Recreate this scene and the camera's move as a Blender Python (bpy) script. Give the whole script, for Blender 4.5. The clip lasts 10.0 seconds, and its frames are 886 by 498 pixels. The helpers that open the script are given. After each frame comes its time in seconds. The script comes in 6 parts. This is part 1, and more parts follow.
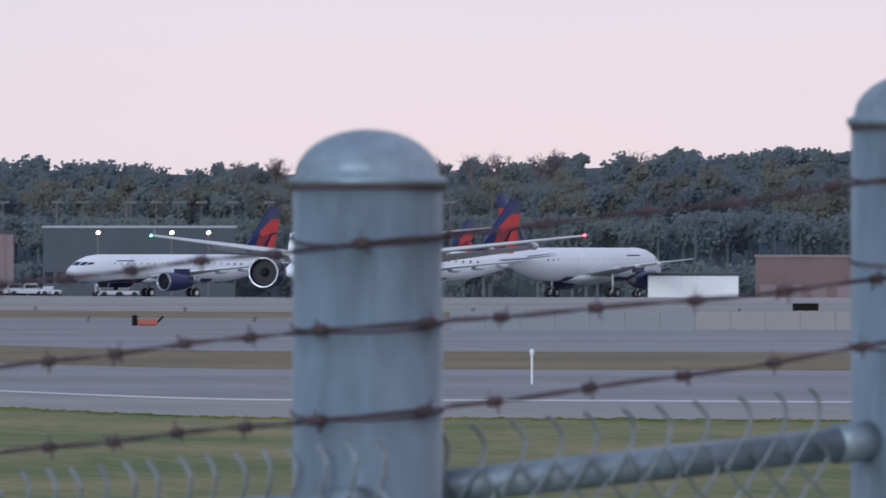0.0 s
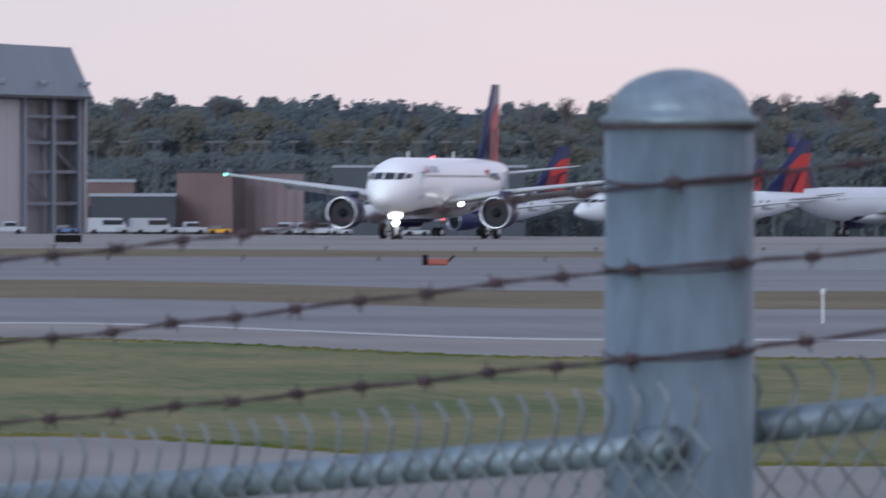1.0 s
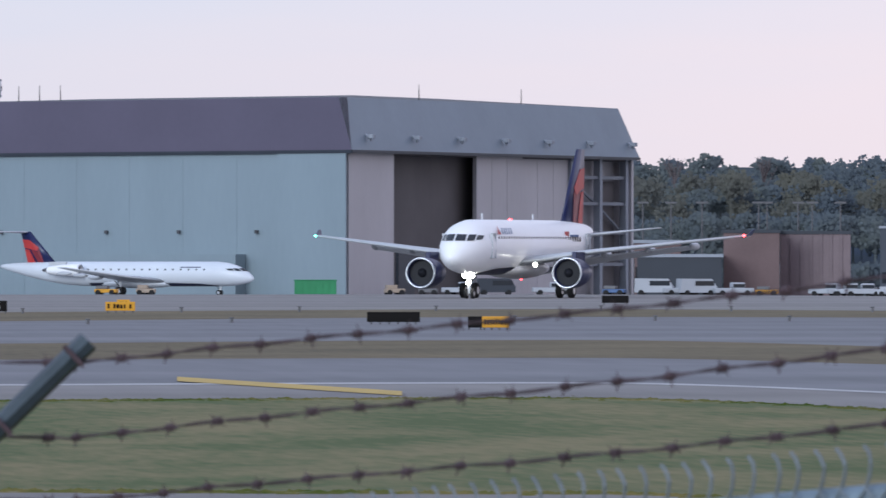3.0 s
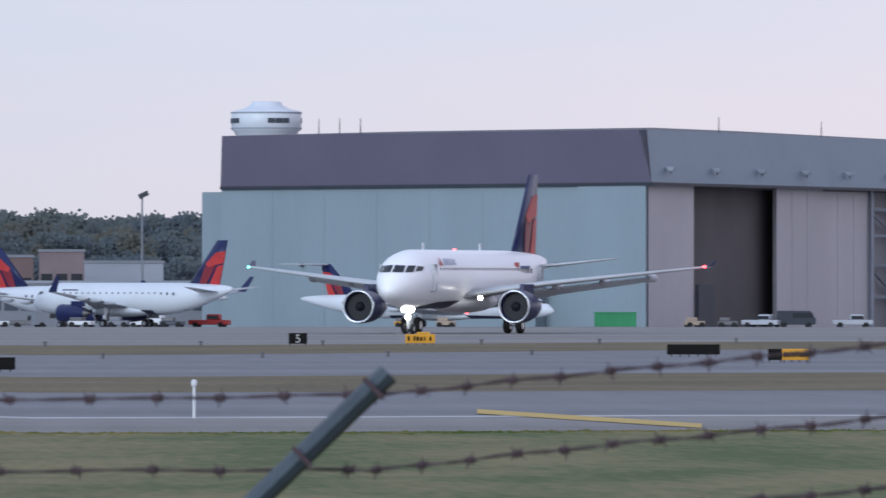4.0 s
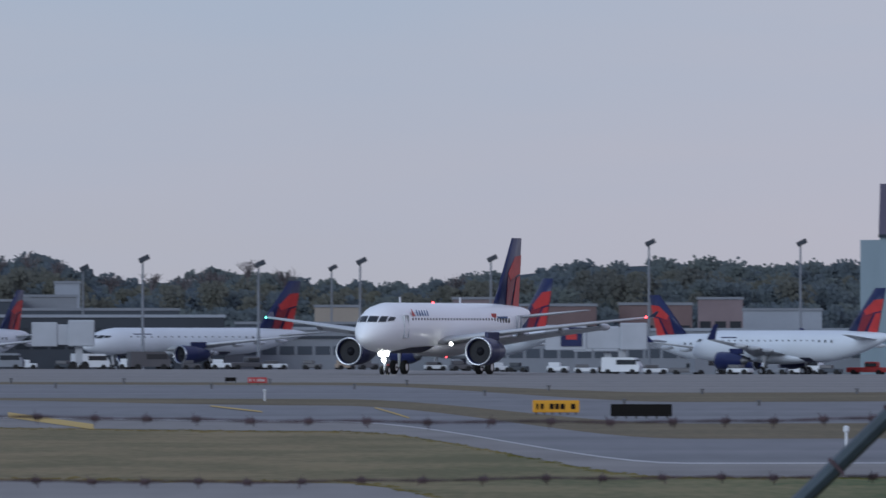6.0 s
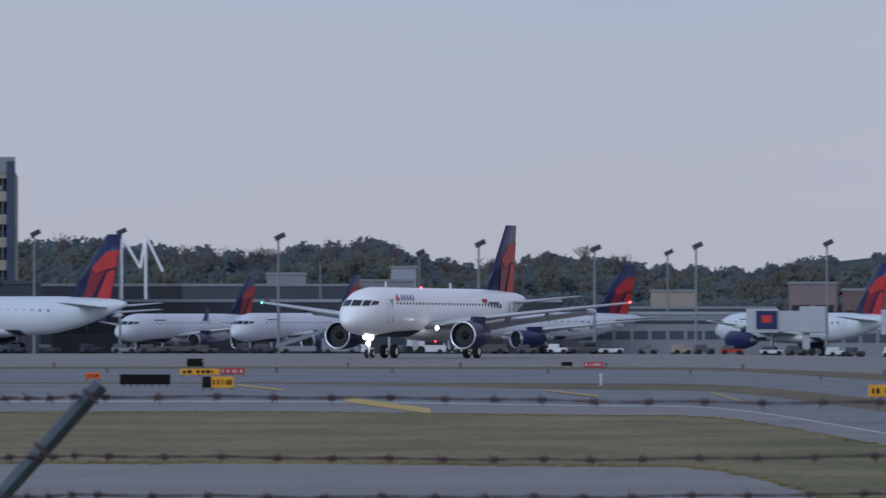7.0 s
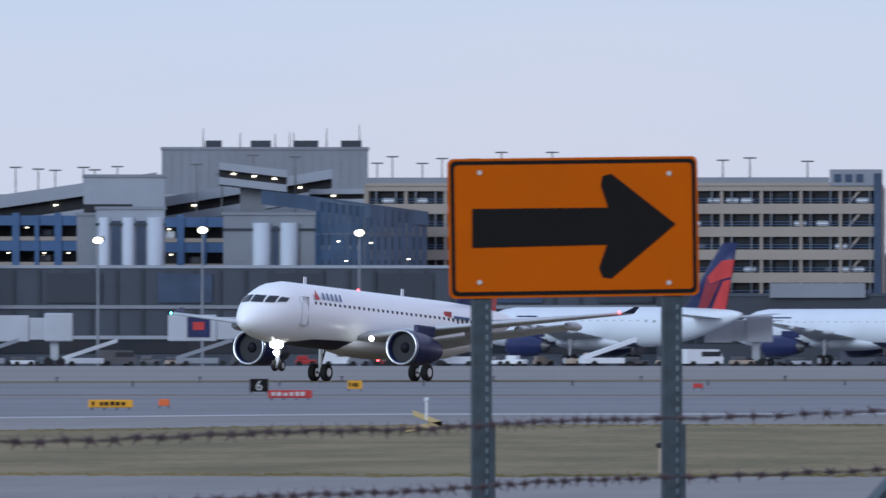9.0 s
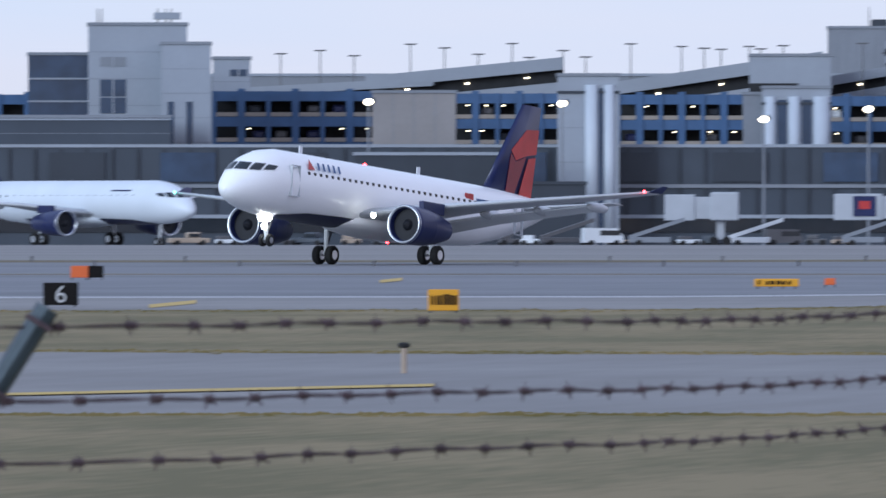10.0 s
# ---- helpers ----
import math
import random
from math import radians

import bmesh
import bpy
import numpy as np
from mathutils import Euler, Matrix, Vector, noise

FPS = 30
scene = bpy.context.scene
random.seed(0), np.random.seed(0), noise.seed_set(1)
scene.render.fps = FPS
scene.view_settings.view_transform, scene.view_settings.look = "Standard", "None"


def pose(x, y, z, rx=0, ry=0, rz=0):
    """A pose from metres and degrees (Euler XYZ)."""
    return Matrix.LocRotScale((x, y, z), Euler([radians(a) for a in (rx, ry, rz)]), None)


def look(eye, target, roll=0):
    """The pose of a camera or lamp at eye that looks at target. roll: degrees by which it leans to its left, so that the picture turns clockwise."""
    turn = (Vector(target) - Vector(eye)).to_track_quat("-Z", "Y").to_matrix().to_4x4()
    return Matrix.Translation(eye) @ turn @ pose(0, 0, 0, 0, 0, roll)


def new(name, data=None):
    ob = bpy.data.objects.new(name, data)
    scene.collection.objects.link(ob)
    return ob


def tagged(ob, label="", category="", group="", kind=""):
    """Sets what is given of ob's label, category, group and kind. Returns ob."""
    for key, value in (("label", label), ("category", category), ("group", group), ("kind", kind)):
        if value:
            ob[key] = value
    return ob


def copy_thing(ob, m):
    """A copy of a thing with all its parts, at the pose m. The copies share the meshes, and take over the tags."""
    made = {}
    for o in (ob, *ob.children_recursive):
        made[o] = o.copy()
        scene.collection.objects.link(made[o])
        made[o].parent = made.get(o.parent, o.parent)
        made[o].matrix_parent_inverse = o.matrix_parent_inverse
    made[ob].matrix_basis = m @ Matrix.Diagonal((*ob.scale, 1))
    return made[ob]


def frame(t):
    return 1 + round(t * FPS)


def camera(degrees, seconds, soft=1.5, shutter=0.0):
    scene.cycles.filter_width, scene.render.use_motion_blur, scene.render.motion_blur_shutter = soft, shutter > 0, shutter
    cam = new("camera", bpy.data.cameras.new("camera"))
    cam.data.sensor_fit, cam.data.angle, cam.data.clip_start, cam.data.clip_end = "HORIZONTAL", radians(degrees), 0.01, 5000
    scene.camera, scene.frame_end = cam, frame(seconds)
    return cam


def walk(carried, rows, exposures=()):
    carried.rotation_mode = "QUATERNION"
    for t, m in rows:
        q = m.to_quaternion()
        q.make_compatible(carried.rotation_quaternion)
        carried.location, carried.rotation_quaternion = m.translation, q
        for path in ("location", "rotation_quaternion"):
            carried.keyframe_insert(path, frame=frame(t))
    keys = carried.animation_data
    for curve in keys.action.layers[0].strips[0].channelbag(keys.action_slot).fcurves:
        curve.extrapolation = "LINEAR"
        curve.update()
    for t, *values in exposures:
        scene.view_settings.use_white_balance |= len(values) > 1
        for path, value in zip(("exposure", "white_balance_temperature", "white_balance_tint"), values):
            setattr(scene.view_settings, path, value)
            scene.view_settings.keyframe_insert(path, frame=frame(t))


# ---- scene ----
F = 18511.0      # one bearing step is 1/F rad, counted to the left; 3000 is straight ahead (+y)
EYE = 3.3


def heading(b):
    return (b - 3000.0) / F


def polar(b, d, z=0.0):
    a = heading(b)
    return Vector((-math.sin(a) * d, math.cos(a) * d, z))


def lerp_table(table, p):
    """Smooth values between the rows of a table whose first column is the bearing."""
    if p <= table[0][0]:
        return table[0][1:]
    for r0, r1 in zip(table, table[1:]):
        if p <= r1[0]:
            k = (p - r0[0]) / (r1[0] - r0[0])
            k = k * k * (3 - 2 * k)
            return tuple(a + (b - a) * k for a, b in zip(r0[1:], r1[1:]))
    return table[-1][1:]


# ---- camera ----
cam = camera(4.85, 10.0, shutter=0.18)
cam.data.dof.use_dof = True
cam.data.dof.focus_distance = 800
cam.data.dof.aperture_fstop = 62
POST = polar(148, 11.4)
BACK = POST - 13.07 * polar(255, 1.0)   # the second stand, a step back from the gate post
AWAY = BACK - 5.4 * polar(3300, 1.0)    # the third stand, a few steps further from the fence


def place(b, d, z=0.0):
    """A point of the airfield: bearings east of the bend count from the second stand, those west of it from the third."""
    k = min(1.0, max(0.0, (b - 3000) / 450))
    return polar(b, d, z) + (AWAY - BACK) * (k * k * (3 - 2 * k))


def aim(stand, b, tilt, roll=0.0):
    """Camera pose at a stand, looking along a bearing; tilt in steps above the horizon."""
    return (pose(stand.x, stand.y, EYE) @ pose(0, 0, 0, 0, 0, math.degrees(heading(b)))
            @ pose(0, 0, 0, 90 + math.degrees(tilt / F), 0, 0) @ pose(0, 0, 0, 0, 0, roll))


FRONT, SIDE = Vector((0, 0, 0)), Vector((0.024, 0, 0))
PATH = [
    (0.0, SIDE, 53, 9), (0.3, SIDE.lerp(FRONT, 0.25), 291, -43), (0.5, SIDE.lerp(FRONT, 0.4), 513, -43), (0.6, SIDE.lerp(FRONT, 0.5), 512, -17), (0.9, SIDE.lerp(FRONT, 0.9), 487, -61), (1.0, FRONT, 566, -98),
    (1.2, FRONT.lerp(BACK, 0.4), 814, -141), (1.5, BACK, 992, 5), (1.8, BACK, 870, 55), (2.0, BACK, 914, -57), (2.1, BACK, 978, -90), (2.4, BACK, 1226, -60),
    (2.5, BACK, 1329, -22), (2.7, BACK, 1421, 5), (3.8, BACK, 1955, 45), (4.0, BACK, 2064, 67), (4.1, BACK, 2122, 62), (4.4, BACK, 2236, 55), (4.5, BACK, 2297, 62), (4.7, BACK, 2417, 90), (5.0, BACK, 2575, 73), (5.2, BACK, 2660, 40),
    (6.3, AWAY, 3414, 176), (6.5, AWAY, 3500, 144), (7.0, AWAY, 3825, 124), (7.3, AWAY, 4025, 145), (7.5, AWAY, 4174, 167), (7.8, AWAY, 4402, 156),
    (8.0, AWAY, 4559, 149), (8.3, AWAY, 4775, 188), (8.5, AWAY, 4924, 182), (8.8, AWAY, 5174, 158), (9.0, AWAY, 5359, 146), (9.3, AWAY, 5646, 107), (9.5, AWAY, 5889, 52),
    (10.0, AWAY, 6537, -68)]
walk(cam, [(t, aim(s, b, k)) for t, s, b, k in PATH],
     exposures=[(0, 0.06, 6350, 6), (1.0, 0.0, 6350, 6), (1.5, 0.24, 6350, 6), (2.0, -0.06, 6300, 6), (2.5, 0.16, 6300, 6), (4.0, 0.1, 6200, 5), (4.5, 0.0, 6200, 5), (5.2, -0.25, 6100, 5), (6.3, -0.57, 5950, 4), (7.5, -0.46, 5950, 4),
                (8.5, -0.27, 5900, 4), (9.0, 0.0, 5850, 4), (10, 0.22, 5850, 4)])

# ---- light ----
world = bpy.data.worlds.new("world")
scene.world = world
world.use_nodes = True
wt = world.node_tree
bg = wt.nodes["Background"]
sky = wt.nodes.new("ShaderNodeTexSky")
sky.sky_type, sky.sun_disc, sky.sun_elevation, sky.sun_rotation = "NISHITA", False, 0.4, radians(150)
tc = wt.nodes.new("ShaderNodeTexCoord")
sep = wt.nodes.new("ShaderNodeSeparateXYZ")
wt.links.new(tc.outputs["Generated"], sep.inputs[0])
ramp = wt.nodes.new("ShaderNodeValToRGB")      # thin high cloud: rose low down, grey-blue above
ramp.color_ramp.elements[0].position, ramp.color_ramp.elements[0].color = 0.0, (0.68, 0.64, 0.73, 1)
ramp.color_ramp.elements[1].position, ramp.color_ramp.elements[1].color = 1.0, (0.46, 0.56, 0.85, 1)
for pos, col in ((0.012, (0.67, 0.645, 0.76, 1)), (0.035, (0.59, 0.63, 0.79, 1))):
    e = ramp.color_ramp.elements.new(pos)
    e.color = col
wn = wt.nodes.new("ShaderNodeTexNoise")
wn.inputs["Scale"].default_value, wn.inputs["Detail"].default_value = 14.0, 4.0
wm = wt.nodes.new("ShaderNodeMapping")
wm.inputs["Scale"].default_value = (1, 1, 7)
wt.links.new(tc.outputs["Generated"], wm.inputs[0])
wt.links.new(wm.outputs[0], wn.inputs["Vector"])
cl = wt.nodes.new("ShaderNodeMath")
cl.operation = "MULTIPLY_ADD"
cl.inputs[1].default_value, cl.inputs[2].default_value = 0.034, -0.017
wt.links.new(wn.outputs[0], cl.inputs[0])
zz = wt.nodes.new("ShaderNodeMath")
wt.links.new(sep.outputs["Z"], zz.inputs[0])
wt.links.new(cl.outputs[0], zz.inputs[1])
wt.links.new(zz.outputs[0], ramp.inputs[0])
warm = wt.nodes.new("ShaderNodeMapRange")      # rosier towards the east end of the field
warm.inputs["From Min"].default_value, warm.inputs["From Max"].default_value = -0.02, 0.14
wt.links.new(sep.outputs["X"], warm.inputs["Value"])
tint = wt.nodes.new("ShaderNodeMix")
tint.data_type, tint.blend_type = "RGBA", "MULTIPLY"
tint.inputs["B"].default_value = (1.27, 1.10, 1.03, 1)
wt.links.new(warm.outputs[0], tint.inputs["Factor"])
wt.links.new(ramp.outputs[0], tint.inputs["A"])
skymul = wt.nodes.new("ShaderNodeMix")
skymul.data_type, skymul.blend_type = "RGBA", "ADD"
skymul.inputs["Factor"].default_value = 0.012
wt.links.new(tint.outputs["Result"], skymul.inputs["A"])
wt.links.new(sky.outputs[0], skymul.inputs["B"])
wt.links.new(skymul.outputs["Result"], bg.inputs[0])
bg.inputs[1].default_value = 0.92
sun = new("sun", bpy.data.lights.new("sun", "SUN"))
sun.data.energy, sun.data.angle, sun.data.color = 1.65, radians(25), (0.92, 0.96, 1.03)
sun.matrix_world = look((-60, -100, 32), (0, 0, 0))


# ---- materials ----
def mat(name, col, rough=0.6, metal=0.0, vary=0.12, scale=0.6, fine=8.0, bump=0.0, tone=None, emit=None, power=0.0, random_tone=0.0, stretch=(1, 1, 1), spec=0.4, fw=0.35, fine_stretch=None, gain=1.0, west=None, leafy=0.0):
    m = bpy.data.materials.new(name)
    m.use_nodes = True
    nt = m.node_tree
    b = nt.nodes["Principled BSDF"]
    b.inputs["Roughness"].default_value, b.inputs["Metallic"].default_value = rough, metal
    b.inputs["Specular IOR Level"].default_value = spec
    if emit:
        b.inputs["Emission Color"].default_value, b.inputs["Emission Strength"].default_value = (*emit, 1), power
        b.inputs["Base Color"].default_value = (*col, 1)
        return m
    t = nt.nodes.new("ShaderNodeTexCoord")
    mp = nt.nodes.new("ShaderNodeMapping")
    mp.inputs["Scale"].default_value = stretch
    nt.links.new(t.outputs["Object"], mp.inputs[0])
    mp2 = nt.nodes.new("ShaderNodeMapping")
    mp2.inputs["Scale"].default_value = fine_stretch or stretch
    nt.links.new(t.outputs["Object"], mp2.inputs[0])
    n1, n2 = nt.nodes.new("ShaderNodeTexNoise"), nt.nodes.new("ShaderNodeTexNoise")
    for n, s in ((n1, scale), (n2, fine)):
        n.inputs["Scale"].default_value, n.inputs["Detail"].default_value = s, 5.0
        nt.links.new((mp if n is n1 else mp2).outputs[0], n.inputs["Vector"])
    add = nt.nodes.new("ShaderNodeMath")
    add.operation = "MULTIPLY_ADD"
    add.inputs[1].default_value = fw
    nt.links.new(n2.outputs[0], add.inputs[0])
    nt.links.new(n1.outputs[0], add.inputs[2])
    mr = nt.nodes.new("ShaderNodeMapRange")
    mr.inputs["From Min"].default_value, mr.inputs["From Max"].default_value = 0.5 + 0.5 * fw - 0.255 * gain, 0.5 + 0.5 * fw + 0.255 * gain
    nt.links.new(add.outputs[0], mr.inputs["Value"])
    mix = nt.nodes.new("ShaderNodeMix")
    mix.data_type = "RGBA"
    lo = tone or tuple(c * (1 - vary) for c in col)
    hi = col if tone else tuple(min(1, c * (1 + vary)) for c in col)
    mix.inputs["A"].default_value, mix.inputs["B"].default_value = (*lo, 1), (*hi, 1)
    nt.links.new(mr.outputs[0], mix.inputs["Factor"])
    out = mix.outputs["Result"]
    if west:      # drier turf towards the west, fading over some metres
        mw, mx = nt.nodes.new("ShaderNodeMix"), nt.nodes.new("ShaderNodeMix")
        mw.data_type = mx.data_type = "RGBA"
        mw.inputs["A"].default_value, mw.inputs["B"].default_value = (*west[1], 1), (*west[0], 1)
        nt.links.new(mr.outputs[0], mw.inputs["Factor"])
        sx, ad, rg = nt.nodes.new("ShaderNodeSeparateXYZ"), nt.nodes.new("ShaderNodeMath"), nt.nodes.new("ShaderNodeMapRange")
        nt.links.new(t.outputs["Object"], sx.inputs[0])
        ad.operation = "MULTIPLY_ADD"
        ad.inputs[1].default_value = 12.0
        nt.links.new(n1.outputs[0], ad.inputs[0])
        nt.links.new(sx.outputs["X"], ad.inputs[2])
        rg.inputs["From Min"].default_value, rg.inputs["From Max"].default_value = 12.0, -2.0
        nt.links.new(ad.outputs[0], rg.inputs["Value"])
        nt.links.new(rg.outputs[0], mx.inputs["Factor"])
        nt.links.new(out, mx.inputs["A"])
        nt.links.new(mw.outputs["Result"], mx.inputs["B"])
        out = mx.outputs["Result"]
    if random_tone:
        inf = nt.nodes.new("ShaderNodeNewGeometry")
        hv = nt.nodes.new("ShaderNodeHueSaturation")
        m2 = nt.nodes.new("ShaderNodeMapRange")
        m2.inputs["To Min"].default_value, m2.inputs["To Max"].default_value = 1 - random_tone, 1 + random_tone
        nt.links.new(inf.outputs["Random Per Island"], m2.inputs["Value"])
        nt.links.new(m2.outputs[0], hv.inputs["Value"])
        nt.links.new(out, hv.inputs["Color"])
        out = hv.outputs["Color"]
    nt.links.new(out, b.inputs["Base Color"])
    if leafy:      # light passes through thin leaves
        tr, ms = nt.nodes.new("ShaderNodeBsdfTranslucent"), nt.nodes.new("ShaderNodeMixShader")
        nt.links.new(out, tr.inputs["Color"])
        ms.inputs[0].default_value = leafy
        nt.links.new(b.outputs[0], ms.inputs[1])
        nt.links.new(tr.outputs[0], ms.inputs[2])
        nt.links.new(ms.outputs[0], nt.nodes["Material Output"].inputs[0])
    if bump:
        bp = nt.nodes.new("ShaderNodeBump")
        bp.inputs["Strength"].default_value = bump
        bp.inputs["Distance"].default_value = 0.02
        nt.links.new(n2.outputs[0], bp.inputs["Height"])
        nt.links.new(bp.outputs[0], b.inputs["Normal"])
    return m


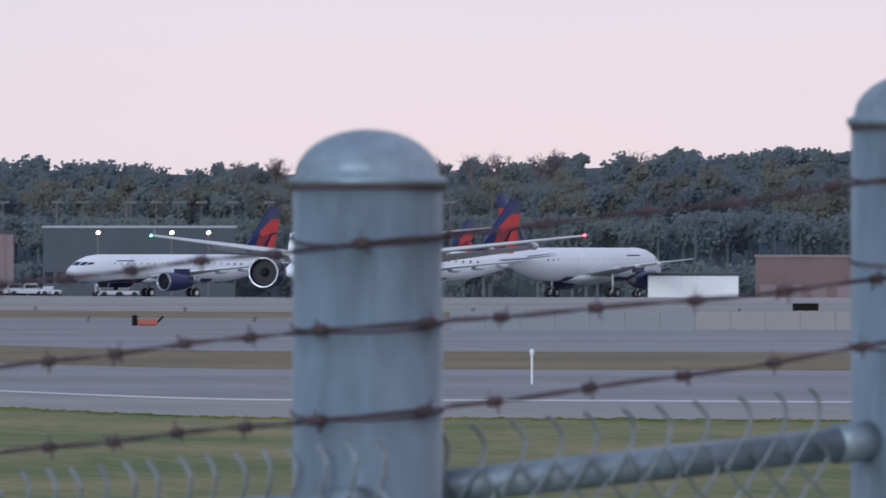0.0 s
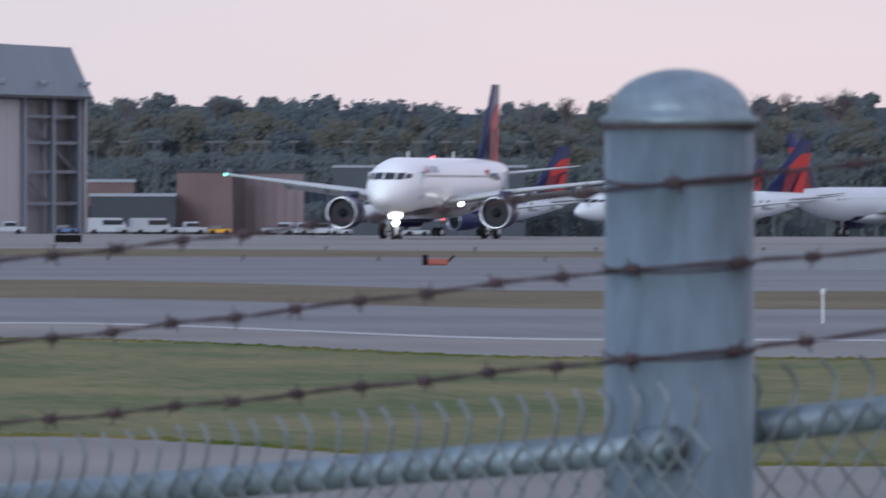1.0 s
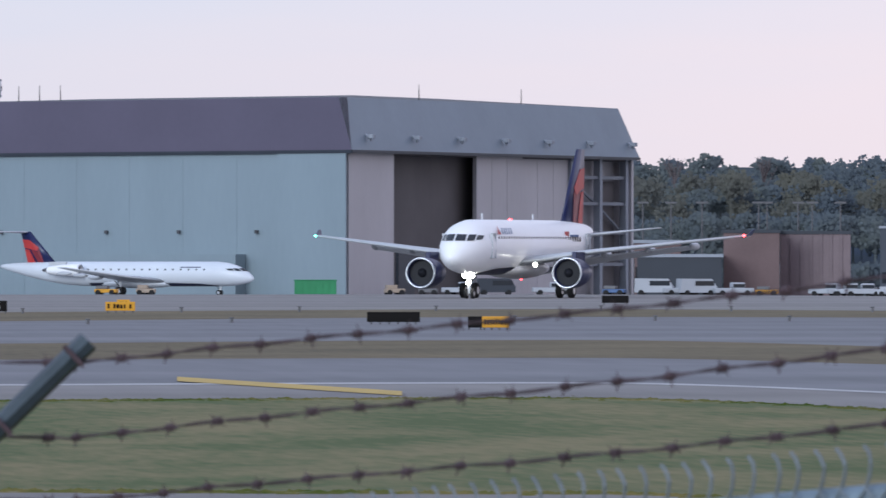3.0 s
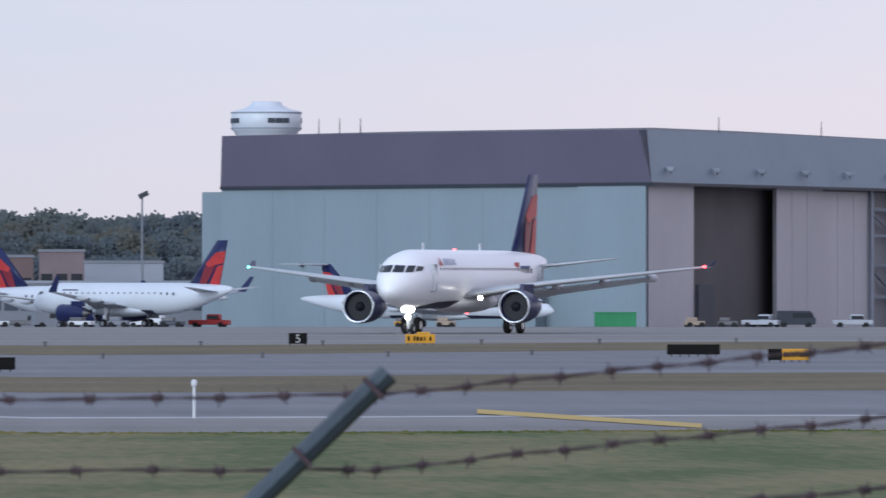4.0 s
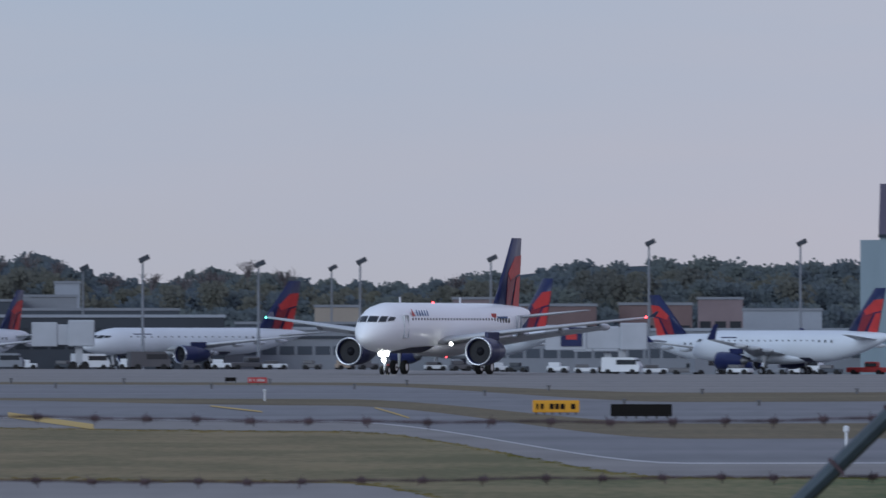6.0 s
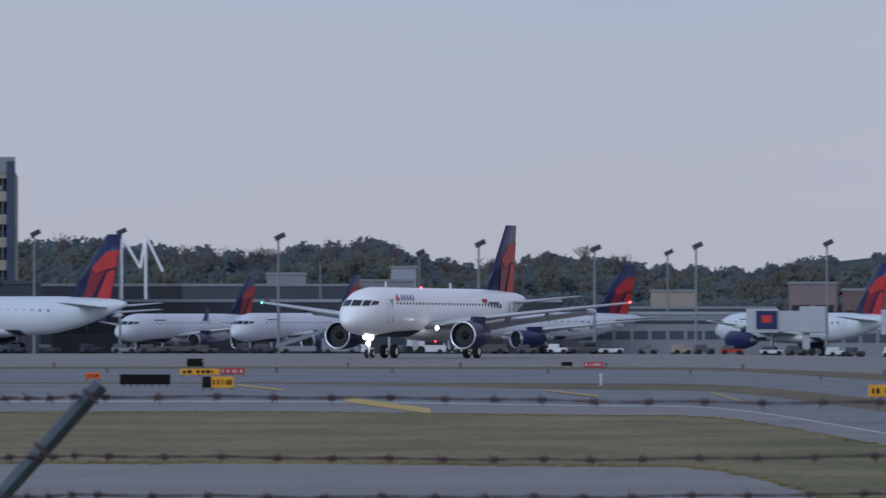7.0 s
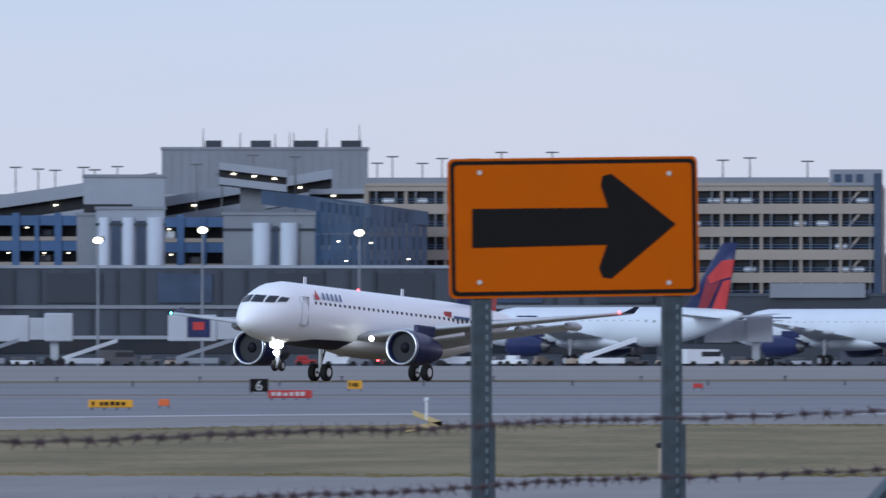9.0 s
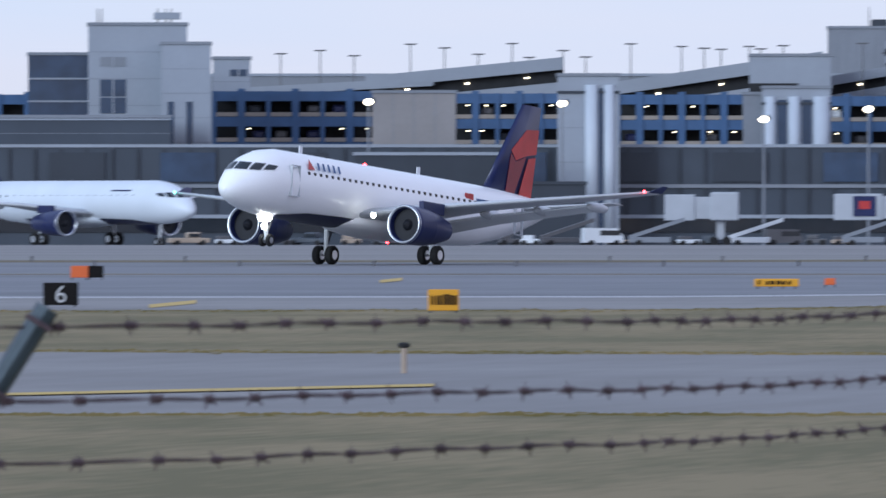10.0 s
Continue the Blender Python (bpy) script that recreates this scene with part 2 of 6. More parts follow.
M = {
    "white": mat("white_paint", (0.88, 0.89, 0.91), 0.3, vary=0.03, scale=0.2),
    # white paint greyed and blued to carry distance haze and shade
    "parked_white": mat("hazed_white_paint", (0.62, 0.66, 0.715), 0.4, vary=0.05, scale=0.2),
    "dull_white": mat("dull_white_paint", (0.62, 0.64, 0.67), 0.5, vary=0.08, scale=0.3),
    "navy": mat("navy_paint", (0.012, 0.018, 0.075), 0.35, vary=0.15),
    "red": mat("red_paint", (0.43, 0.036, 0.036), 0.4, vary=0.15),
    "dark_red": mat("dark_red_paint", (0.19, 0.02, 0.032), 0.4, vary=0.15),
    "white_fin": mat("white_metal_fin", (0.47, 0.51, 0.57), 0.45, vary=0.06, scale=0.2),
    "warm_conc": mat("warm_grey_precast", (0.25, 0.235, 0.235), 0.75, vary=0.12, scale=0.12, fine=1.5),
    "bridge": mat("dusty_white_bridge", (0.37, 0.39, 0.43), 0.55, vary=0.1, scale=0.3),
    "blue_frame": mat("blue_painted_steel", (0.052, 0.105, 0.215), 0.5, vary=0.15, scale=0.3),
    "belly": mat("dark_blue_belly", (0.012, 0.016, 0.05), 0.4),
    "grey_wing": mat("light_grey_wing", (0.48, 0.50, 0.53), 0.4, vary=0.06),
    "metal": mat("bare_metal", (0.6, 0.62, 0.65), 0.28, 0.9),
    "steel": mat("dark_steel", (0.12, 0.12, 0.13), 0.5, 0.6),
    "black": mat("black_rubber", (0.012, 0.012, 0.013), 0.8),
    "fan": mat("dark_fan", (0.010, 0.011, 0.016), 0.6, 0.2),
    "glass": mat("dark_glass", (0.02, 0.025, 0.032), 0.08),
    "galv": mat("galvanised_steel", (0.20, 0.255, 0.30), 0.5, 0.45, vary=0.35, scale=14, fine=70, bump=0.15),
    "galv_post": mat("dull_galvanised_steel", (0.165, 0.215, 0.258), 0.5, 0.4, vary=0.35, scale=10, fine=60, bump=0.15, stretch=(1, 1, 0.3)),
    "galv_arm": mat("weathered_galvanised_steel", (0.05, 0.068, 0.085), 0.55, 0.3, vary=0.3, scale=12, fine=60),
    "rust": mat("rusted_wire", (0.075, 0.05, 0.058), 0.8, 0.2, vary=0.4, scale=20, fine=90),
    "mesh": mat("dull_zinc_wire", (0.22, 0.25, 0.27), 0.5, 0.5, vary=0.3, scale=20),
    "grass": mat("spring_grass", (0.175, 0.150, 0.060), 0.9, tone=(0.052, 0.082, 0.010), west=((0.215, 0.165, 0.078), (0.118, 0.097, 0.034)), gain=0.62, scale=0.16, fine=3.0, stretch=(1.3, 0.45, 1), fw=0.55, fine_stretch=(1, 0.12, 1)),
    "dry_grass": mat("dry_grass", (0.165, 0.128, 0.066), 0.9, tone=(0.078, 0.062, 0.028), scale=0.12, fine=2.5, stretch=(0.9, 0.5, 1), fw=0.6, fine_stretch=(1, 0.08, 1)),
    "asphalt": mat("worn_asphalt", (0.210, 0.212, 0.226), 0.85, tone=(0.128, 0.130, 0.142), scale=0.06, fine=1.2, bump=0.1, stretch=(0.08, 1, 1), fw=0.4, fine_stretch=(0.6, 0.05, 1)),
    "concrete": mat("pale_concrete", (0.262, 0.248, 0.238), 0.85, tone=(0.158, 0.150, 0.145), scale=0.06, fine=1.2, bump=0.1, stretch=(0.08, 1, 1), fw=0.4, fine_stretch=(0.6, 0.05, 1)),
    "apron": mat("apron_concrete", (0.27, 0.265, 0.27), 0.85, tone=(0.19, 0.19, 0.2), scale=0.03, fine=0.5, stretch=(0.4, 2.4, 1)),
    "line_white": mat("white_marking", (0.56, 0.56, 0.56), 0.8, tone=(0.36, 0.36, 0.37), scale=0.5, fine=5.0, fw=0.6),
    "line_yellow": mat("yellow_marking", (0.56, 0.39, 0.09), 0.8, tone=(0.42, 0.30, 0.11), scale=0.9, fine=6.0, fw=0.7),
    "hangar_side": mat("pale_blue_cladding", (0.228, 0.285, 0.322), 0.6, vary=0.06, scale=0.12, fine=1.5, stretch=(1, 1, 0.3)),
    "hangar_panel": mat("grey_cladding", (0.45, 0.435, 0.455), 0.6, vary=0.08, scale=0.1, fine=1.2, stretch=(1, 1, 0.3)),
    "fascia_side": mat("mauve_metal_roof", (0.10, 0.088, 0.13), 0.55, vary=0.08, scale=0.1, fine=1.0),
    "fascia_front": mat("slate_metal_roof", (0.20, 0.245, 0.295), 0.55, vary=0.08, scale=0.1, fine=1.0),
    # grey-brown with the shade of the hangar's interior put into the colour
    "inside": mat("hangar_inside_shade", (0.105, 0.097, 0.10), 0.8, vary=0.2, scale=0.1),
    # darker copy of the grey cladding, its shade painted in
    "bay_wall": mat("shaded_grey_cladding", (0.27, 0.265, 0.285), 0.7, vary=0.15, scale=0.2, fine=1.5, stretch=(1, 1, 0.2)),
    "brick": mat("brown_brick", (0.15, 0.105, 0.105), 0.85, vary=0.15, scale=0.2, fine=2.0),
    "brick_light": mat("grey_brown_brick", (0.19, 0.15, 0.16), 0.85, vary=0.12, scale=0.2, fine=2.0),
    "cream": mat("cream_precast", (0.29, 0.255, 0.22), 0.75, vary=0.08, scale=0.15, fine=1.5),
    "grey_conc": mat("grey_precast", (0.20, 0.215, 0.245), 0.75, vary=0.1, scale=0.12, fine=1.5),
    "pale_conc": mat("pale_precast", (0.275, 0.30, 0.345), 0.7, vary=0.08, scale=0.12, fine=1.5),
    "dark_clad": mat("dark_grey_cladding", (0.03, 0.037, 0.05), 0.5, vary=0.15, scale=0.15),
    "mid_clad": mat("mid_grey_cladding", (0.045, 0.056, 0.075), 0.5, vary=0.15, scale=0.15),
    "blue_panel": mat("blue_spandrel", (0.065, 0.125, 0.27), 0.5, vary=0.15),
    # near-black that stands in for the shade inside openings
    "shade_fill": mat("interior_shade", (0.016, 0.017, 0.02), 0.8, vary=0.3),
    "blue_glass": mat("blue_curtain_glass", (0.03, 0.055, 0.10), 0.1, vary=0.25, scale=0.3),
    "sign_orange": mat("orange_sheeting", (0.47, 0.092, 0.0), 0.75, vary=0.05, scale=3, spec=0.08),
    "sign_black": mat("black_sheeting", (0.012, 0.011, 0.011), 0.8, spec=0.08),
    "sign_yellow": mat("yellow_panel", (0.62, 0.30, 0.015), 0.5, vary=0.1),
    "sign_red": mat("red_panel", (0.38, 0.03, 0.03), 0.5, vary=0.1),
    # leaf colours lifted and blued: distance haze is mixed into them
    "leaf": mat("hazed_woodland_leaves", (0.165, 0.185, 0.165), 0.95, tone=(0.108, 0.138, 0.182), scale=0.02, fine=0.3, random_tone=0.07, spec=0.0, leafy=0.35),
    "leaf_pale": mat("hazed_budding_leaves", (0.165, 0.165, 0.135), 0.95, tone=(0.11, 0.12, 0.125), scale=0.03, fine=0.3, random_tone=0.07, spec=0.0, leafy=0.35),
    "bark": mat("grey_bark", (0.13, 0.11, 0.115), 0.9),
    "orange": mat("orange_plastic", (0.60, 0.12, 0.03), 0.6),
    "faded_red": mat("faded_red_plastic", (0.34, 0.10, 0.075), 0.7, vary=0.15, scale=4),
    "green": mat("green_paint", (0.03, 0.22, 0.09), 0.6),
    "tan": mat("tan_metal", (0.35, 0.28, 0.22), 0.6),
    "lamp_white": mat("landing_light", (1, 1, 1), emit=(1.0, 0.95, 0.86), power=20),
    "lamp_soft": mat("lit_lamp", (1, 1, 1), emit=(1.0, 0.80, 0.55), power=7),
    "lamp_red": mat("red_light", (1, 0.1, 0.1), emit=(1.0, 0.05, 0.06), power=10),
    "lamp_green": mat("green_light", (0.1, 1, 0.6), emit=(0.2, 1.0, 0.7), power=5),
    "lamp_amber": mat("amber_light", (1, 0.5, 0.1), emit=(1.0, 0.32, 0.08), power=12),
}


# ---- mesh helpers ----
def link(name, bm, material, parent=None, label="", smooth=False):
    me = bpy.data.meshes.new(name)
    bm.normal_update()
    bm.to_mesh(me)
    bm.free()
    me.materials.append(M[material] if isinstance(material, str) else material)
    if smooth:
        for p in me.polygons:
            p.use_smooth = True
    ob = new(name, me)
    ob.parent = parent
    if label:
        ob["label"] = label
    return ob


part = link


def empty(name, at, rz=0.0, label="", category="", group=""):
    ob = new(name)
    ob.empty_display_size = 0.2
    ob.matrix_basis = pose(at[0], at[1], at[2], 0, 0, rz)
    return tagged(ob, label, category, group)


def quads(bm, rings, closed=True, caps=True):
    """Skin between rings of points."""
    vs = [[bm.verts.new(p) for p in r] for r in rings]
    n = len(vs[0])
    for a, b in zip(vs, vs[1:]):
        for i in range(n if closed else n - 1):
            j = (i + 1) % n
            bm.faces.new((a[i], a[j], b[j], b[i]))
    if caps and closed:
        bm.faces.new(vs[0][::-1])
        bm.faces.new(vs[-1])
    return vs


def box(bm, x0, x1, y0, y1, z0, z1, bevel=0.0):
    r = bmesh.ops.create_cube(bm, size=1, matrix=Matrix.Translation(((x0 + x1) / 2, (y0 + y1) / 2, (z0 + z1) / 2)) @ Matrix.Diagonal((abs(x1 - x0), abs(y1 - y0), abs(z1 - z0), 1)))
    if bevel:
        es = list({e for v in r["verts"] for e in v.link_edges})
        bmesh.ops.bevel(bm, geom=es, offset=bevel, segments=2, affect="EDGES", profile=0.5)
    return bm


def bx(*a, **k):
    return box(bmesh.new(), *a, **k)


def tube(bm, p, q, r0, r1=None, n=10):
    p, q = Vector(p), Vector(q)
    r1 = r0 if r1 is None else r1
    w = (q - p).normalized()
    u = w.orthogonal().normalized()
    v = w.cross(u)
    ring = lambda c, r: [c + r * (math.cos(2 * math.pi * i / n) * u + math.sin(2 * math.pi * i / n) * v) for i in range(n)]
    quads(bm, [ring(p, r0), ring(q, r1)])
    return bm


def tb(*a, **k):
    return tube(bmesh.new(), *a, **k)


def lathe(bm, profile, n=24, axis="z", at=(0, 0, 0), caps=True):
    """Turn a profile of (along, radius) about an axis through at."""
    rings = []
    for s, r in profile:
        ring = []
        for i in range(n):
            a = 2 * math.pi * i / n
            c, d = r * math.cos(a), r * math.sin(a)
            ring.append(Vector(at) + Vector({"z": (c, d, s), "x": (s, c, d), "y": (d, s, c)}[axis]))
        rings.append(ring)
    quads(bm, rings, caps=caps)
    return bm


def blob(bm, c, r, seg=8, rings=6, sx=1, sy=1, sz=1):
    bmesh.ops.create_uvsphere(bm, u_segments=seg, v_segments=rings, radius=r, matrix=Matrix.Translation(c) @ Matrix.Diagonal((sx, sy, sz, 1)))
    return bm


# ---- ground ----
# Edges of the strips, in steps below the horizon, for bearings from east to west:
# sight line over the runway crown, verge top, verge foot, taxiway foot, dry strip foot, near taxiway foot, road top, road foot
EDGES = [
    (-1200, 77, 104, 115, 175, 207, 296, 490, 690), (300, 76, 102, 113, 172, 204, 290, 480, 680), (1300, 71, 97, 111, 152, 184, 255, 430, 600),
    (2800, 71, 104, 121, 160, 188, 260, 425, 580), (3440, 62, 85, 90, 114, 126, 171, 264, 372), (4200, 61, 84, 88, 112, 115, 164, 258, 362),
    (5400, 61, 86, 90, 112, 114, 166, 259, 362), (6300, 61, 88, 92, 112, 114, 176, 256, 362), (7900, 61, 88, 92, 112, 114, 178, 250, 362)]


def crown(b):
    return lerp_table(EDGES, b)[0]


def gz(b, d):
    """Ground height: flat to the runway crown, then falling away to the apron."""
    return min(0.0, EYE - (crown(b) + 1.5) * d / F)


def strip(name, material, near, far, kind="structure", label="", lift=0.0, b0=-1600, b1=8200, step=50, cat=""):
    bm = bmesh.new()
    prev = None
    b = b0
    while b <= b1 + 1e-6:
        dn, df = near(b), far(b)
        zz = lift
        row = [bm.verts.new(place(b, dn + (df - dn) * k / 4, zz)) for k in range(5)]
        if prev:
            for i in range(4):
                bm.faces.new((prev[i], row[i], row[i + 1], prev[i + 1]))
        prev = row
        b += step
    ob = link(name, bm, material)
    return tagged(ob, label, cat or "ground", kind=kind)


def edge(i, off=0.0):
    return lambda b: EYE * F / (lerp_table(EDGES, b)[i] + off)


def build_ground():
    bm = bmesh.new()
    ds = [60, 200, 400, 600, 700, 760, 800, 830, 860, 890, 920, 960, 1000, 1100, 1300, 1600, 2000, 2600, 3400, 4600]
    grid = []
    for b in range(-1600, 8201, 100):
        grid.append([bm.verts.new(place(b, d, gz(b, d) - (0.02 if d > 700 else 0.06))) for d in ds])
    for r0, r1 in zip(grid, grid[1:]):
        for i in range(len(ds) - 1):
            bm.faces.new((r0[i], r1[i], r1[i + 1], r0[i + 1]))
    tagged(link("ground_apron", bm, "apron"), "worn pale concrete airport apron", "ground", kind="structure")
    bm = bmesh.new()
    # grass all round the stand and out to the sides
    ring = [60 * k for k in range(0, 81)]
    rows = []
    for k, r in enumerate((0.0, 6, 30, 90, 300, 900, 2500, 4800)):
        rows.append([bm.verts.new((r * math.cos(a), r * math.sin(a), -0.12 if r < 700 else -9)) for a in [2 * math.pi * i / 64 for i in range(64)]])
    for a, c in zip(rows, rows[1:]):
        for i in range(64):
            j = (i + 1) % 64
            bm.faces.new((a[i], a[j], c[j], c[i]))
    tagged(link("ground", bm, "grass"), "open airfield grass reaching the horizon", "ground", kind="structure")
    strip("ground_near_grass", "grass", lambda b: 12.0, edge(7), label="green and straw coloured grass by the fence")
    strip("perimeter_road", "concrete", edge(7), edge(6), label="pale concrete perimeter road", cat="road")
    strip("ground_verge", "grass", edge(6), edge(5), label="mown green and dry grass verge")
    strip("taxiway_near", "asphalt", edge(5), edge(4), label="grey worn asphalt taxiway", cat="taxiway")
    strip("ground_dry_strip", "dry_grass", edge(4), edge(3), label="brown dry grass strip between taxiways")
    strip("taxiway_far", "asphalt", edge(3), edge(2), label="grey asphalt taxiway", cat="taxiway")
    strip("ground_thin_verge", "dry_grass", edge(2), edge(1), label="narrow dry grass verge beside the runway")
    strip("runway", "concrete", edge(1), edge(0), label="pale concrete runway", cat="runway")
    mid = lambda k: (lambda b: EYE * F / (lerp_table(EDGES, b)[4] * (1 - k) + lerp_table(EDGES, b)[5] * k))
    strip("ground_taxiway_shoulder", "concrete", edge(5), mid(0.66), label="pale taxiway shoulder", lift=0.008)
    strip("taxiway_edge_line", "line_white", mid(0.66), mid(0.625), label="white taxiway edge line", lift=0.016, cat="marking")
    for b0, b1, k0, k1, w in ((4010, 3860, 0.45, 0.85, 0.20), (3650, 3560, 0.05, 0.25, 0.05),
                              (3360, 3300, 0.02, 0.3, 0.05), (4200, 4120, 0.02, 0.2, 0.06), (5430, 5380, 0.5, 0.9, 0.2)):
        bm = bmesh.new()
        n, prev = 12, None
        for i in range(n + 1):
            b = b0 + (b1 - b0) * i / n
            k = k0 + (k1 - k0) * i / n
            row = [bm.verts.new(place(b, mid(k)(b), 0.024)), bm.verts.new(place(b, mid(k + w)(b), 0.024))]
            if prev:
                bm.faces.new((prev[0], row[0], row[1], prev[1]))
            prev = row
        tagged(link("taxi_line", bm, "line_yellow"), "faded yellow taxi guide line", "marking", kind="structure")
    for b0, v0, b1, v1, w in ((2010, 219, 1610, 245, 8), (7400, 328, 6600, 311, 4.5), (7085, 168, 7000, 160, 6), (6668, 124, 6628, 120, 5), (5450, 172, 5380, 160, 9)):
        bm = bmesh.new()
        vs = [place(b0, EYE * F / v0, 0.024), place(b1, EYE * F / v1, 0.024), place(b1, EYE * F / (v1 + w), 0.024), place(b0, EYE * F / (v0 + w), 0.024)]
        bm.faces.new([bm.verts.new(v) for v in vs])
        tagged(link("taxi_line", bm, "line_yellow"), "faded yellow taxi guide line", "marking", kind="structure")


build_ground()


# ---- aircraft ----
def fuselage_rings(L, R, x_nose, zc, n=28):
    rings = []
    prof = [(0.0, 0.03, -0.42), (0.006, 0.22, -0.38), (0.02, 0.42, -0.30), (0.045, 0.66, -0.19), (0.07, 0.82, -0.11), (0.10, 0.94, -0.04), (0.14, 1.0, 0), (0.3, 1, 0), (0.5, 1, 0), (0.66, 1.0, 0),
            (0.74, 0.94, 0.06), (0.82, 0.78, 0.20), (0.89, 0.58, 0.36), (0.95, 0.36, 0.52), (0.985, 0.2, 0.6), (1.0, 0.1, 0.62)]
    for s, r, dz in prof:
        rings.append([Vector((x_nose - s * L, R * r * math.cos(a), zc + R * dz + R * r * 1.04 * math.sin(a))) for a in [2 * math.pi * i / n for i in range(n)]])
    return rings


NOSE = [(0.0, 0.03, -0.42), (0.006, 0.22, -0.38), (0.02, 0.42, -0.30), (0.045, 0.66, -0.19), (0.07, 0.82, -0.11), (0.10, 0.94, -0.04), (0.14, 1.0, 0)]


def nose_point(L, R, xn, zc, y, z):
    """The point of the nose's skin at a side offset y and height z (shares of R), a finger proud of it."""
    for i in range(141):
        s = 0.001 * i
        for (s0, r0, d0), (s1, r1, d1) in zip(NOSE, NOSE[1:]):
            if s <= s1:
                k = (s - s0) / (s1 - s0)
                r, dz = r0 + (r1 - r0) * k, d0 + (d1 - d0) * k
                break
        if (y / r) ** 2 + ((z - dz) / (1.04 * r)) ** 2 <= 1.0:
            break
    return Vector((xn - s * L + 0.05, y * R * 1.015, zc + z * R + 0.03))


def wing_mesh(root, tip, c0, c1, t0, t1, side, mid=None, n=7):
    """A tapered aerofoil. root and tip: leading edge points (x, y, z) on the port side; mid: the kink (point, chord, thickness)."""
    st = [(root, c0, t0)] + ([mid] if mid else []) + [(tip, c1, t1)]
    prof = [(0, 0), (0.04, 0.45), (0.15, 0.9), (0.4, 1.0), (0.7, 0.6), (1.0, 0.06), (0.7, -0.3), (0.4, -0.55), (0.15, -0.55), (0.04, -0.35)]
    rings = [[Vector((p[0] - c * u, p[1] * side, p[2] + t * v * 0.5)) for u, v in prof] for p, c, t in st]
    bm = bmesh.new()
    quads(bm, rings)
    return bm


def fin_mesh(x_le, chord, z0, height, sweep, tip, thick, z_cut0=0.0, z_cut1=1.0, pad=0.0):
    def ring(k):
        xl, c = x_le - sweep * k, chord + (tip - chord) * k
        t = thick * (1 - 0.6 * k) + pad
        return [Vector((xl - c * u, t * v, z0 + height * k)) for u, v in ((0, 0), (0.12, 0.4), (0.4, 0.5), (1.0, 0.05), (1.0, -0.05), (0.4, -0.5), (0.12, -0.4))]
    bm = bmesh.new()
    quads(bm, [ring(z_cut0), ring((z_cut0 + z_cut1) / 2), ring(z_cut1)])
    return bm


def fin_patch(x_le, chord, z0, height, sweep, tip, thick, poly, side):
    """A painted panel lying on the fin: poly in (share of chord, share of height)."""
    bm = bmesh.new()
    vs = []
    for u, k in poly:
        xl, c = x_le - sweep * k, chord + (tip - chord) * k
        t = thick * (1 - 0.6 * k)
        w = 0.4 * u / 0.12 if u < 0.12 else (0.4 + 0.1 * (u - 0.12) / 0.28 if u < 0.4 else 0.5 - 0.45 * (u - 0.4) / 0.6)
        vs.append(bm.verts.new((xl - c * u, side * (t * w + 0.03), z0 + height * k)))
    bm.faces.new(vs)
    r = bmesh.ops.extrude_face_region(bm, geom=list(bm.faces))
    for v in r["geom"]:
        if isinstance(v, bmesh.types.BMVert):
            v.co.y += side * 0.02
    return bm


RED_SHAPES = [([(0.22, 0.50), (0.42, 0.40), (0.72, 0.47), (1.0, 0.50), (1.0, 0.76), (0.50, 0.74)], "red"), ([(0.24, 0.47), (0.42, 0.385), (0.70, 0.455), (0.60, 0.03), (0.40, 0.03)], "dark_red"),
              ([(0.78, 0.44), (1.0, 0.47), (1.0, 0.03), (0.70, 0.03)], "red")]


def engine(parent, x, y, z, r, length, cowl="navy"):
    bm = bmesh.new()
    lathe(bm, [(x - 0.45 * length, r * 0.96), (x - 0.1 * length, r * 1.02), (x + 0.0, r), (x + 0.02, r * 0.9), (x - 0.15, r * 0.84), (x - 0.5, r * 0.83)], 28, "x", (0, y, z), caps=False)
    lathe(bm, [(x - length, r * 0.55), (x - 0.72 * length, r * 0.82), (x - 0.45 * length, r * 0.96)], 28, "x", (0, y, z), caps=False)
    e = part("engine", bm, cowl, parent, "blue turbofan nacelle with bare metal lip", True)
    bm = bmesh.new()
    lathe(bm, [(x - 0.14, r * 1.012), (x + 0.03, r * 0.985), (x + 0.05, r * 0.94), (x + 0.02, r * 0.88), (x - 0.2, r * 0.85)], 28, "x", (0, y, z), caps=False)
    part("intake_lip", bm, "metal", e, "polished metal intake lip", True)
    bm = bmesh.new()
    lathe(bm, [(x - 0.55, r * 0.84), (x - 0.5, r * 0.84)], 24, "x", (0, y, z))
    part("fan", bm, "fan", e)
    bm = bmesh.new()
    lathe(bm, [(x - 0.5, r * 0.3), (x - 0.3, r * 0.2), (x - 0.12, 0.03)], 14, "x", (0, y, z))
    part("spinner", bm, "fan", e)
    bm = bmesh.new()
    lathe(bm, [(x - length - 0.9, 0.1), (x - length - 0.3, r * 0.35), (x - length, r * 0.5)], 14, "x", (0, y, z))
    part("exhaust_cone", bm, "steel", e)
    part("pylon", bx(x - length * 0.95, x - length * 0.42, y - 0.18, y + 0.18, z + r * 0.75, z + r * 1.35, bevel=0.05), cowl if cowl != "white" else "grey_wing", e)


